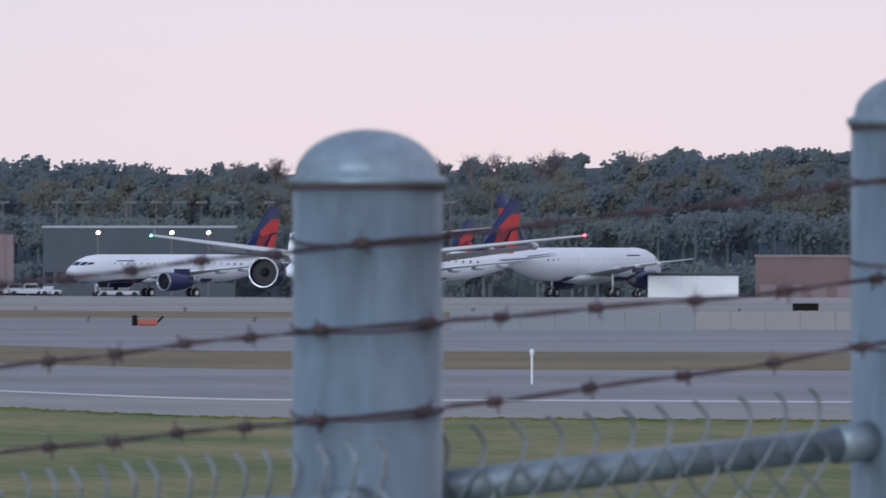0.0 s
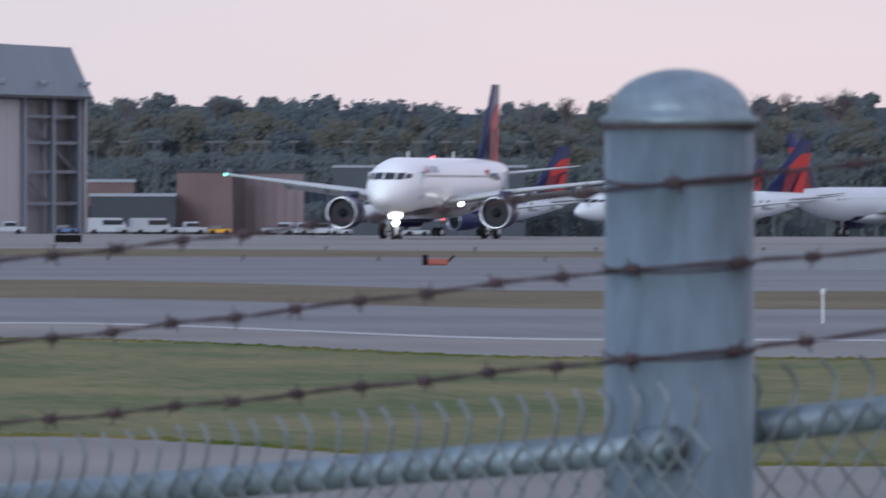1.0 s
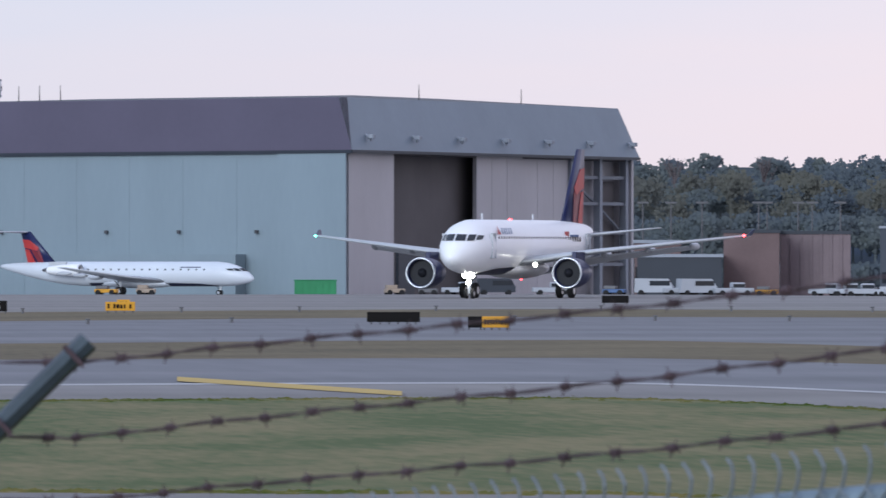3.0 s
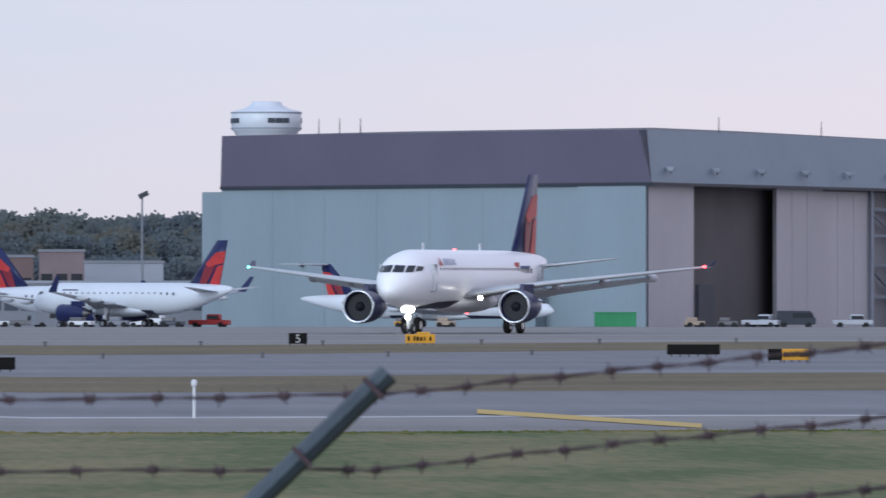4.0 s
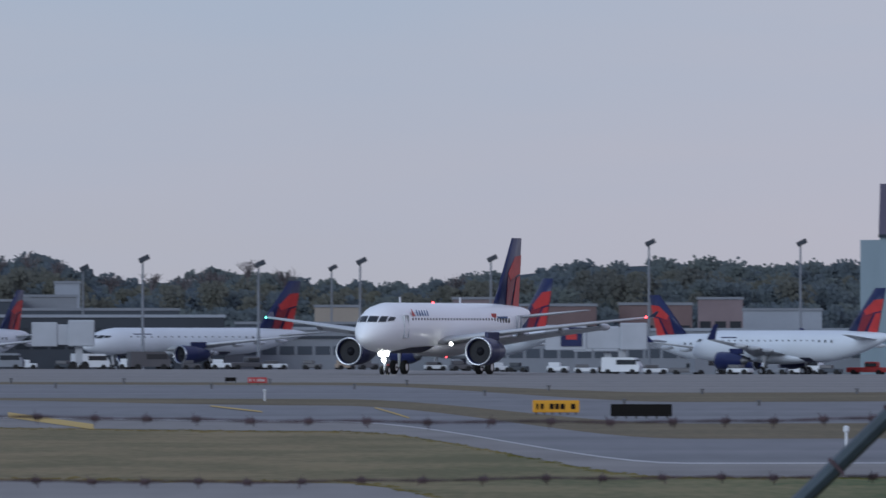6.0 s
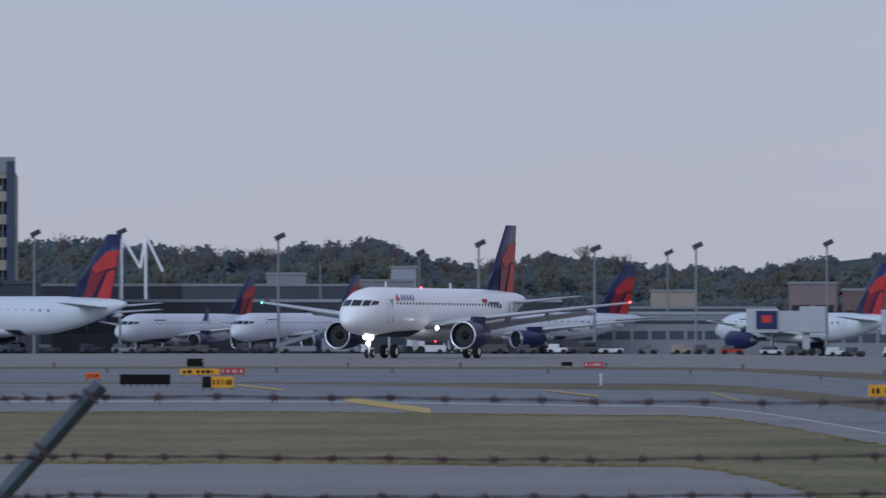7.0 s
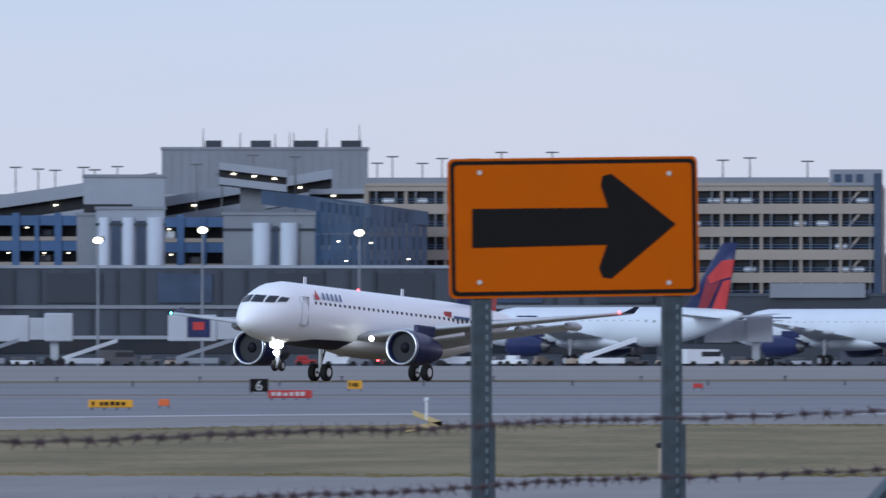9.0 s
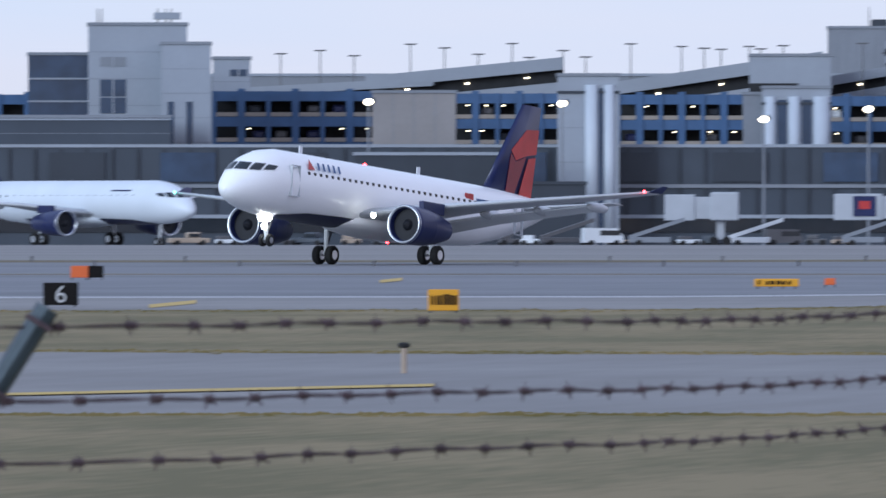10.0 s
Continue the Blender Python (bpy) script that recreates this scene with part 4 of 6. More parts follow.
# ---- generic far buildings ----
def slab_building(name, label, b0, b1, e0, e1, d, material, depth=30, rows=0, cols=0, win="glass", roof="dark_clad", category="building", lean=0.0, band=0.55, pier=0.4):
    """A block that faces the stand between two bearings; window bays are recessed between piers and beams."""
    bmid = (b0 + b1) / 2
    w = abs(b0 - b1) / F * d
    p = place(bmid, d)
    base = gz(bmid, d) - 0.4 if e0 is None else up(e0, d)
    h = up(e1, d) - base
    root = empty(name, (p.x, p.y, base), math.degrees(heading(bmid)) + lean, label, category)
    if rows:
        part("core", bx(-w / 2 + 0.3, w / 2 - 0.3, 0.9, depth, 0, h - 0.3), win, root)
        fh = h / rows
        for r in range(rows + 1):
            z = r * fh
            part("beam", bx(-w / 2, w / 2, 0, 1.2, max(0, z - fh * (1 - band) * 0.5), min(h, z + fh * (1 - band) * 0.5)), material, root)
        for c in range(cols + 1):
            x = -w / 2 + w * c / cols
            part("pier", bx(max(-w / 2, x - pier), min(w / 2, x + pier), 0.15, 1.1, 0, h), material, root)
        for s in (-1, 1):
            part("end_wall", bx(s * w / 2 - 0.4, s * w / 2 + 0.4, 0.3, depth, 0, h), material, root)
    else:
        part("wall", bx(-w / 2, w / 2, 0, depth, 0, h, bevel=0.05), material, root)
    part("roof", bx(-w / 2 - 0.2, w / 2 + 0.2, -0.2, depth, h, h + 0.45), roof, root)
    return root, w, h


def windows_on(root, w, h, n, z0, z1, material="glass", fill=0.6):
    for i in range(n):
        x = -w / 2 + w * (i + 0.5) / n
        ww = w / n * fill / 2
        part("window", bx(x - ww, x + ww, -0.05, 0.12, z0, z1), material, root)


# east end: brick blocks, low white shed, vans
r, w, h = slab_building("brick_building", "brown brick workshop with ribbed grey wing", 1037, 938, None, 38, 1480, "brick", 20)
r, w, h = slab_building("brick_wing", "grey-brown ribbed workshop wing", 937, 812, None, 36, 1490, "brick_light", 20)
for i in range(7):
    part("rib", bx(-w / 2 + w * i / 7, -w / 2 + w * i / 7 + 0.25, -0.2, 0.0, 0, h), "brick_light", r)
r, w, h = slab_building("small_workshop", "low workshop with pale pitched roof and dark bays", 1195, 1112, None, 20, 1500, "brick", 20, roof="pale_conc")
windows_on(r, w, h, 5, 1.0, 4.5, "shade_fill", 0.8)
r, w, h = slab_building("annex_shed", "low dark shed with pale roof edge", 1190, 1040, None, -5, 1470, "dark_clad", 12, roof="pale_conc")
slab_building("white_shed", "long low white shed by the woods", -310, -470, None, -38, 1650, "dull_white", 15)
r, w, h = slab_building("brown_building", "flat brown brick building by the woods", -500, -680, None, -6, 1700, "brick", 25, roof="brick_light")
windows_on(r, w, h, 4, 0.5, 2.6, "brick_light", 0.6)
# far terminal strip behind the parked fins
r, w, h = slab_building("far_terminal", "far pale terminal roof line", 760, 420, None, 46, 1900, "mid_clad", 30, roof="pale_conc")
windows_on(r, w, h, 16, 3.0, 5.0, "glass", 0.7)
# concrete blast wall panels beside the runway
for i in range(12):
    b0 = 40 - i * 62
    p = place(b0 - 31, 452)
    ob = empty("blast_wall", (p.x, p.y, -0.05), math.degrees(heading(b0)), "weathered grey concrete barrier panel", "barrier", "barrier panels")
    part("panel", bx(-0.75, 0.75, -0.15, 0.15, 0, 0.86, bevel=0.02), "grey_conc" if i < 7 else "warm_conc", ob)
    part("foot", bx(-0.75, 0.75, -0.24, 0.24, 0, 0.12, bevel=0.02), "grey_conc", ob)

# tank-shaped tower head behind the hangar
p = place(2378, 1720)
bz = gz(2378, 1720)
tw = empty("observation_tower", (p.x, p.y, bz), 0, "white round tower head with dark window band", "tower")
t0, t1 = up(262, 1720) - bz, up(328, 1720) - bz
part("shaft", tb((0, 0, 0), (0, 0, t0), 3.4, 3.4, n=24), "pale_conc", tw)
hh = t1 - t0
part("cab", lathe(bmesh.new(), [(t0 - 0.2, 4.4), (t0 + hh * 0.05, 4.9), (t0 + hh * 0.20, 5.3), (t0 + hh * 0.24, 5.75), (t0 + hh * 0.70, 5.8), (t0 + hh * 0.74, 5.6), (t0 + hh * 0.80, 3.9), (t0 + hh * 0.90, 2.7), (t0 + hh * 0.97, 2.5), (t0 + hh, 2.3)], 28), "parked_white", tw, "", True)
for z in (0.26, 0.68):
    part("rim", lathe(bmesh.new(), [(t0 + hh * z, 5.86), (t0 + hh * (z + 0.04), 5.86)], 28), "pale_conc", tw)
for i in range(28):
    if i % 7 in (0, 1, 2):
        a = 2 * math.pi * (i + 0.5) / 28
        bm = bx(-0.6, 0.6, -0.05, 0.05, t0 + hh * 0.42, t0 + hh * 0.55)
        bmesh.ops.transform(bm, matrix=pose(5.82 * math.cos(a), 5.82 * math.sin(a), 0, 0, 0, math.degrees(a) + 90), verts=bm.verts)
        part("window", bm, "mid_clad", tw)

# middle stretch: low terminals, sheds and jet bridges
for b0, b1, e1, d, m_, n in ((3120, 2960, 50, 1750, "brick", 4), (3215, 3130, 62, 1800, "brick_light", 2), (2920, 2790, 52, 1760, "brick", 4), (2700, 2560, 42, 1800, "pale_conc", 6), (2780, 2700, 62, 1850, "brick_light", 3),
                             (3600, 3240, 18, 1800, "mid_clad", 14), (3460, 3380, 48, 1850, "cream", 3), (4000, 3700, 42, 1750, "mid_clad", 16), (3990, 3880, 66, 1800, "grey_conc", 4), (4300, 3980, 58, 1780, "mid_clad", 18),
                             (4140, 4070, 78, 1800, "grey_conc", 3), (4700, 4290, 58, 1650, "dark_clad", 18), (3920, 3875, 90, 1850, "pale_conc", 2)):
    r, w, h = slab_building("terminal_block", "low flat-roofed airport building with window strip", b0, b1, None, e1, d, m_, 20, roof="grey_conc")
    windows_on(r, w, h, n, h * 0.45, h * 0.72, "glass", 0.75)
# long concourse canopies (dark glass over a pale base) behind the gates
for b0, b1, e1, d in ((4520, 3620, 30, 1600), (3620, 3240, 8, 1620), (3240, 2480, 6, 1600)):
    r, w, h = slab_building("concourse", "long concourse with dark glazing and pale roof edge", b0, b1, None, e1, d, "grey_conc" if e1 < 20 else "dark_clad", 25, roof="pale_conc")
    windows_on(r, w, h, max(6, int(w / 2.6)), h * 0.42, h * 0.62, "glass" if e1 > 20 else "mid_clad", 0.82)
    part("soffit_band", bx(-w / 2, w / 2, -0.3, 0.1, h * 0.80, h * 0.86), "dark_clad", r)
r, w, h = slab_building("concourse", "dark glazed concourse with slate canopy", 4985, 4540, None, 62, 1512, "dark_clad", 20, roof="mid_clad")
windows_on(r, w, h, 26, h * 0.35, h * 0.62, "glass", 0.85)
part("canopy", bx(-w * 0.05, w * 0.33, -1.0, 3, h * 0.98, h + 1.9, bevel=0.1), "grey_conc", r)
# concourse before the garages
r, w, h = slab_building("concourse", "dark grey clad concourse with ribbon glazing", 7700, 4960, None, 112, 1520, "mid_clad", 25, roof="pale_conc")
part("ribbon_glazing", bx(-w / 2, w / 2, -0.25, 0.1, h * 0.16, h * 0.30), "glass", r)
part("sill_band", bx(-w / 2, w / 2, -0.5, 0.1, h * 0.30, h * 0.335), "pale_conc", r)
part("sill_band", bx(-w / 2, w / 2, -0.4, 0.1, h * 0.60, h * 0.635), "grey_conc", r)
for i in range(60):
    x = -w / 2 + w * (i + 0.5) / 60
    part("mullion", bx(x - 0.2, x + 0.2, -0.3, 0.1, h * 0.34, h * 0.98), "dark_clad", r)
for i in range(14):
    x = -w / 2 + w * (i + 0.6) / 14
    part("panel", bx(x - 4, x + 4, -0.35, 0.1, h * 0.66, h * 0.95), "dark_clad" if i % 3 else "blue_glass", r)

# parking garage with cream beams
r, w, h = slab_building("parking_garage", "cream precast parking garage with open decks", 5500, 4590, None, 258, 1540, "cream", 40, rows=8, cols=13, win="shade_fill", roof="cream", category="garage", lean=-2, band=0.56, pier=0.22)
for i in range(8):
    for k in (0.30, 0.42):
        part("guard_rail", bx(-w / 2 + 0.5, w / 2 - 0.5, 0.35, 0.42, (i + k) * h / 8, (i + k) * h / 8 + 0.09), "blue_frame", r)
for i in range(26):
    x = -w / 2 + w * (i + 0.5) / 26
    part("baffle", bx(x - 0.07, x + 0.07, 0.05, 0.8, 0, h), "grey_conc", r)
for i in range(8):
    z = i * h / 8
    bm = bmesh.new()
    quads(bm, [[Vector((w / 2 - 4.6, y, z + 0.5)), Vector((w / 2 - 2.2, y, z + h / 8)), Vector((w / 2 - 2.2, y, z + h / 8 + 0.5)), Vector((w / 2 - 4.6, y, z + 1.0))] for y in (0.4, 0.8)])
    bmesh.ops.recalc_face_normals(bm, faces=bm.faces)
    part("stair_flight", bm, "cream", r)
for i in range(70):
    random.seed(i)
    x = -w / 2 + w * random.random()
    lv = random.choice((3, 4, 5, 6, 7))
    z = lv * h / 8 + h / 32
    part("parked_car", bx(x - 0.9, x + 0.9, 0.5, 0.88, z, z + 0.75, bevel=0.18), random.choice(("dull_white", "dull_white", "steel", "navy")), r)
part("stair_tower", bx(w / 2 - 7.4, w / 2 + 0.3, -0.3, 8, h, h + 2.4), "grey_conc", r)
part("stair_glass", bx(w / 2 - 0.9, w / 2 + 0.2, -0.45, 7, 0, h + 1.8), "blue_glass", r)
for x in (6.2, 4.6, 3.0):
    part("tower_window", bx(w / 2 - x - 0.55, w / 2 - x + 0.55, -0.36, 0, h + 0.5, h + 1.7), "blue_glass", r)
part("parapet_rail", bx(-w / 2, w / 2 - 7.5, 0, 0.1, h + 0.45, h + 1.25), "grey_conc", r)

# blue-framed parking garages to the west
def blue_garage(b0, b1, e1, d, bays, seed):
    """Open decks, each with a blue parapet, a shaded opening and a tan slab edge, between blue columns."""
    bmid = (b0 + b1) / 2
    w = abs(b0 - b1) / F * d
    p = place(bmid, d)
    base = gz(bmid, d) - 0.4
    h, fh = up(e1, d) - base, 3.87
    root = empty("banded_garage", (p.x, p.y, base), math.degrees(heading(bmid)), "parking garage with blue frames and tan slab edges", "garage", "blue garages")
    # solid core, its near-black colour standing in for shade in the decks
    part("core", bx(-w / 2 + 0.2, w / 2 - 0.2, 5.5, 40, 0, h - 0.5), "shade_fill", root)
    part("roof", bx(-w / 2, w / 2, 0.3, 40, h - 0.9, h - 0.5), "grey_conc", root)
    rng = random.Random(seed)
    bay = w / bays
    for r in range(5):
        z = h - r * fh
        part("deck", bx(-w / 2, w / 2, 0.25, 5.4, z - fh + 0.05, z - fh + 0.55), "grey_conc", root)
        for c in range(bays):
            x0, x1 = -w / 2 + bay * c + 0.3, -w / 2 + bay * (c + 1) - 0.3
            part("parapet", bx(x0, x1, -0.05, 0.2, z - 1.55, z - 0.05), "blue_frame", root)
            part("slab_edge", bx(x0, x1, -0.15, 0.2, z - fh, z - fh + 0.62), "cream", root)
            if rng.random() < 0.4:
                xl = rng.uniform(x0 + 0.4, x1 - 0.9)
                part("deck_lamp", bx(xl, xl + 0.42, 1.6, 1.8, z - 1.92, z - 1.80), "lamp_soft", root)
            if rng.random() < 0.5:
                xl = rng.uniform(x0, x1 - 1.8)
                part("parked_car", bx(xl, xl + 1.8, 1.2, 4.5, z - fh + 0.55, z - fh + 1.75, bevel=0.3), rng.choice(("dull_white", "steel", "navy", "dark_clad")), root)
    for c in range(bays + 1):
        x = -w / 2 + bay * c
        part("column", bx(x - (0.55 if c % 2 else 0.32), x + (0.55 if c % 2 else 0.32), -0.3, 0.4, 0, h + (0.35 if c % 2 else 0)), "blue_frame", root)


for k, (b0, b1, e1, d, bays) in enumerate(((6948, 6660, 212, 1590, 6), (6524, 6330, 208, 1592, 5), (6232, 6008, 206, 1590, 6), (5870, 5745, 203, 1590, 3), (7720, 7278, 206, 1600, 9), (5592, 5500, 190, 1600, 2))):
    blue_garage(b0, b1, e1, d, bays, k)


def finned_tower(b0, b1, e1, d, fins, label, body="pale_conc"):
    """A stair tower whose front carries rounded white fins with dark glass slots between; fins in shares of the width."""
    r, w, h = slab_building("stair_tower", label, b0, b1, None, e1, d, body, 10, roof="grey_conc", category="tower")
    for u0, u1, kind in fins:
        x0, x1 = -w / 2 + w * u0, -w / 2 + w * u1
        if kind == "fin":
            part("fin", lathe(bmesh.new(), [(0.0, (x1 - x0) / 2), (h * 0.95, (x1 - x0) / 2)], 20, "z", ((x0 + x1) / 2, 0.15, 0)), "white_fin", r, "rounded white metal fin", True)
        else:
            part("glass_slot", bx(x0, x1, -0.12, 0.1, 0.5, h * 0.93), "blue_glass", r)
    part("cap_band", bx(-w / 2 - 0.1, w / 2 + 0.1, -0.25, 0.1, h * 0.90, h * 0.915), "dark_clad", r)
    for k in (0.3, 0.5, 0.7):
        part("panel_joint", bx(-w / 2, w / 2, -0.03, 0.02, h * k, h * k + 0.08), "grey_conc", r)
    return r, w, h


finned_tower(6340, 6231, 238, 1512, ((0.44, 0.66, "fin"), (0.67, 0.74, "slot"), (0.75, 0.93, "fin")), "pale stair tower with white fins and blue slot")
finned_tower(5978, 5856, 216, 1560, ((0.04, 0.20, "fin"), (0.22, 0.36, "slot"), (0.38, 0.56, "fin"), (0.58, 0.72, "slot"), (0.74, 0.98, "fin")), "pale stair tower with three white fins")
finned_tower(5753, 5590, 206, 1558, ((0.32, 0.52, "fin"), (0.54, 0.60, "slot"), (0.62, 0.82, "fin")), "grey stair tower with rounded white fins", "grey_conc")
r, w, h = slab_building("stair_core", "plain grey concrete stair core", 6012, 5978, None, 205, 1562, "grey_conc", 10, roof="grey_conc", category="tower")
r, w, h = slab_building("bridge_block", "pale block carrying the upper ramp deck", 6000, 5856, None, 273, 1600, "pale_conc", 12, roof="grey_conc", category="tower")
# thin dark sheet painted as the shade of a slot
part("shade_slot", bx(-w / 2, w * 0.1, -0.1, 0.05, h * 0.80, h * 0.86), "shade_fill", r)
r, w, h = slab_building("blank_block", "blank warm grey concrete stair block", 6668, 6520, None, 208, 1560, "warm_conc", 10, roof="grey_conc", category="tower")
for i in range(1, 4):
    part("panel_joint", bx(-w / 2 + w * i / 4 - 0.05, -w / 2 + w * i / 4 + 0.05, -0.03, 0.02, 0, h), "grey_conc", r)
slab_building("low_canopy", "dark low canopy with pale roof edge", 6700, 6428, None, 98, 1495, "dark_clad", 10, roof="pale_conc")
slab_building("low_canopy", "dark low canopy with pale roof edge", 6480, 6290, None, 46, 1455, "dark_clad", 8, roof="dark_clad")
# sloping ramp decks above
for b0, z0, b1, z1, d, th in ((6680, 238, 6330, 272, 1640, 44), (6240, 228, 5870, 282, 1640, 46), (5870, 236, 5560, 288, 1660, 34), (6900, 218, 6560, 236, 1640, 30), (5600, 252, 5400, 254, 1640, 18), (5760, 300, 5640, 286, 1630, 26)):
    p = place((b0 + b1) / 2, d)
    ob = empty("ramp_deck", (p.x, p.y, 0), math.degrees(heading((b0 + b1) / 2)), "pale concrete sloping ramp deck with shaded soffit", "ramp")
    w = abs(b0 - b1) / F * d
    za, zb, t = up(z0, d), up(z1, d), th / F * d
    bm = bmesh.new()
    quads(bm, [[Vector((-w / 2, 0, za - t * 0.5)), Vector((-w / 2, 0, za)), Vector((-w / 2, 18, za)), Vector((-w / 2, 18, za - t * 0.5))], [Vector((w / 2, 0, zb - t * 0.5)), Vector((w / 2, 0, zb)), Vector((w / 2, 18, zb)), Vector((w / 2, 18, zb - t * 0.5))]])
    bmesh.ops.recalc_face_normals(bm, faces=bm.faces)
    part("deck", bm, "pale_conc", ob)
    # solid near-black block painted as the shade between the two decks
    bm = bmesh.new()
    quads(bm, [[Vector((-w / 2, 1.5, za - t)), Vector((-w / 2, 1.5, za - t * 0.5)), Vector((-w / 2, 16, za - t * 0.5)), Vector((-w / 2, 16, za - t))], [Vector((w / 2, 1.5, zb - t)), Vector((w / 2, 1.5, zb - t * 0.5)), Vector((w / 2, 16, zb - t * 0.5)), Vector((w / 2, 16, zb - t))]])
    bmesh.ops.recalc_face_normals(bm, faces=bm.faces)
    part("deck_void", bm, "shade_fill", ob)
    for k in range(3):
        x = -w / 2 + w * (k + 0.7) / 3.3
        zz = za + (zb - za) * (x + w / 2) / w - t * 0.72
        part("deck_lamp", bx(x - 0.28, x + 0.28, 1.2, 1.5, zz, zz + 0.2), "lamp_soft", ob)
    part("deck_pier", bx(-2, 2, 4, 10, -8, min(za, zb) - t), "grey_conc", ob)
    bm = bmesh.new()
    quads(bm, [[Vector((-w / 2, 0.2, za - t * 1.5)), Vector((-w / 2, 0.2, za - t)), Vector((-w / 2, 17, za - t)), Vector((-w / 2, 17, za - t * 1.5))], [Vector((w / 2, 0.2, zb - t * 1.5)), Vector((w / 2, 0.2, zb - t)), Vector((w / 2, 17, zb - t)), Vector((w / 2, 17, zb - t * 1.5))]])
    bmesh.ops.recalc_face_normals(bm, faces=bm.faces)
    part("lower_deck", bm, "pale_conc", ob)
# tall slab block behind, and the curved blue glass front
r, w, h = slab_building("tower_block", "tall blue-grey slab block with rooftop plant", 5861, 5496, None, 322, 1750, "grey_conc", 25, roof="grey_conc")
for x, ww in ((-0.02, 0.05), (0.2, 0.06), (0.42, 0.05), (-0.25, 0.04)):
    part("rooftop_plant", bx(w * x - w * ww, w * x + w * ww, 3, 8, h, h + 1.6), "dark_clad", r)
for x in (-0.3, -0.12, 0.05, 0.3, 0.46, 0.12, 0.14):
    part("antenna", tb((w * x, 4, h), (w * x, 4, h + 2.5 + 4 * abs(x)), 0.12, 0.06, n=5), "steel", r)
for i in range(22):
    part("seam", bx(-w / 2 + w * i / 22, -w / 2 + w * i / 22 + 0.12, -0.06, 0.02, h * 0.5, h), "grey_conc", r)
p = place(5480, 1531)
ob = empty("glass_atrium", (p.x, p.y, gz(5480, 1531) - 0.4), math.degrees(heading(5480)), "curved blue glass front with sloping roof edge", "building")
n = 16
zt = up(232, 1531) - ob.location.z
for i in range(n):
    x0, x1 = -9 + 16.4 * i / n, -9 + 16.4 * (i + 1) / n
    y0, y1 = -3.4 * (1 - ((x0 + 1) / 9) ** 2), -3.4 * (1 - ((x1 + 1) / 9) ** 2)
    zt0, zt1 = zt - 2.1 * i / n, zt - 2.1 * (i + 1) / n
    bm = bmesh.new()
    quads(bm, [[Vector((x0, y0, 0)), Vector((x0, y0 + 2, 0)), Vector((x0, y0 + 2, zt0)), Vector((x0, y0, zt0))], [Vector((x1 - 0.12, y1, 0)), Vector((x1 - 0.12, y1 + 2, 0)), Vector((x1 - 0.12, y1 + 2, zt1)), Vector((x1 - 0.12, y1, zt1))]])
    bmesh.ops.recalc_face_normals(bm, faces=bm.faces)
    part("glass_bay", bm, "blue_glass", ob)
    for z in (0.3, 0.55, 0.8):
        bm = bmesh.new()
        quads(bm, [[Vector((x, y - 0.05, zt * z)), Vector((x, y + 0.1, zt * z)), Vector((x, y + 0.1, zt * z + 0.09)), Vector((x, y - 0.05, zt * z + 0.09))] for x, y in ((x0, y0), (x1, y1))])
        bmesh.ops.recalc_face_normals(bm, faces=bm.faces)
        part("transom", bm, "steel", ob)
bm = bmesh.new()      # dark fascia that runs on past the glass
quads(bm, [[Vector((x, y, z - 1.7)), Vector((x, y + 5, z - 1.7)), Vector((x, y + 5, z + 0.35)), Vector((x, y, z + 0.35))] for x, y, z in ((-17, 1.0, zt + 1.2), (-9, -0.9, zt + 0.2), (-1, -3.7, zt - 0.9), (7.5, -1.0, zt - 2.0))])
bmesh.ops.recalc_face_normals(bm, faces=bm.faces)
part("fascia", bm, "blue_glass", ob)
rng = random.Random(40)
for i in range(9):
    x, zl = rng.uniform(-6, 5), zt * rng.uniform(0.35, 0.8)
    y = -3.4 * (1 - ((x + 1) / 9) ** 2)
    part("inside_lamp", bx(x - 0.14, x + 0.14, y - 0.16, y - 0.06, zl, zl + 0.16), "lamp_soft", ob)
# towers at the west end
def west_tower(b0, b1, e1, material, d, label, holes=(), bands=(), slots=()):
    r, w, h = slab_building("west_tower", label, b0, b1, None, e1, d, material, 12, roof="grey_conc", category="tower")
    k = d / F
    for x0, x1, z0, z1, m_ in holes:      # bearings and steps above the horizon
        xa, xb = ((b0 + b1) / 2 - x0) * k, ((b0 + b1) / 2 - x1) * k
        fr = part("window", bx(xa, xb, -0.06, 0.1, up(z0, d) - r.location.z, up(z1, d) - r.location.z), m_, r)
        part("mullion", bx((xa + xb) / 2 - 0.12, (xa + xb) / 2 + 0.12, -0.14, -0.05, up(z0, d) - r.location.z, up(z1, d) - r.location.z), material, fr)
    for z in bands:
        part("string_course", bx(-w / 2 - 0.05, w / 2 + 0.05, -0.2, 0.1, up(z, d) - r.location.z, up(z + 3, d) - r.location.z), "pale_conc", r)
    for u in slots:
        part("glass_slot", bx(-w / 2 + w * u, -w / 2 + w * (u + 0.13), -0.1, 0.1, 1, h * 0.72), "blue_glass", r)
    for i in range(1, 5):
        part("panel_joint", bx(-w / 2, w / 2, -0.03, 0.02, h * (0.4 + 0.12 * i), h * (0.4 + 0.12 * i) + 0.07), "grey_conc", r)
    return r, w, h


r, w, h = west_tower(7171, 6996, 328, "pale_conc", 1560, "pale clad tower with square windows", holes=((7150, 7104, 172, 200, "blue_glass"), (7150, 7104, 202, 232, "blue_glass"), (7150, 7104, 255, 272, "grey_conc")))
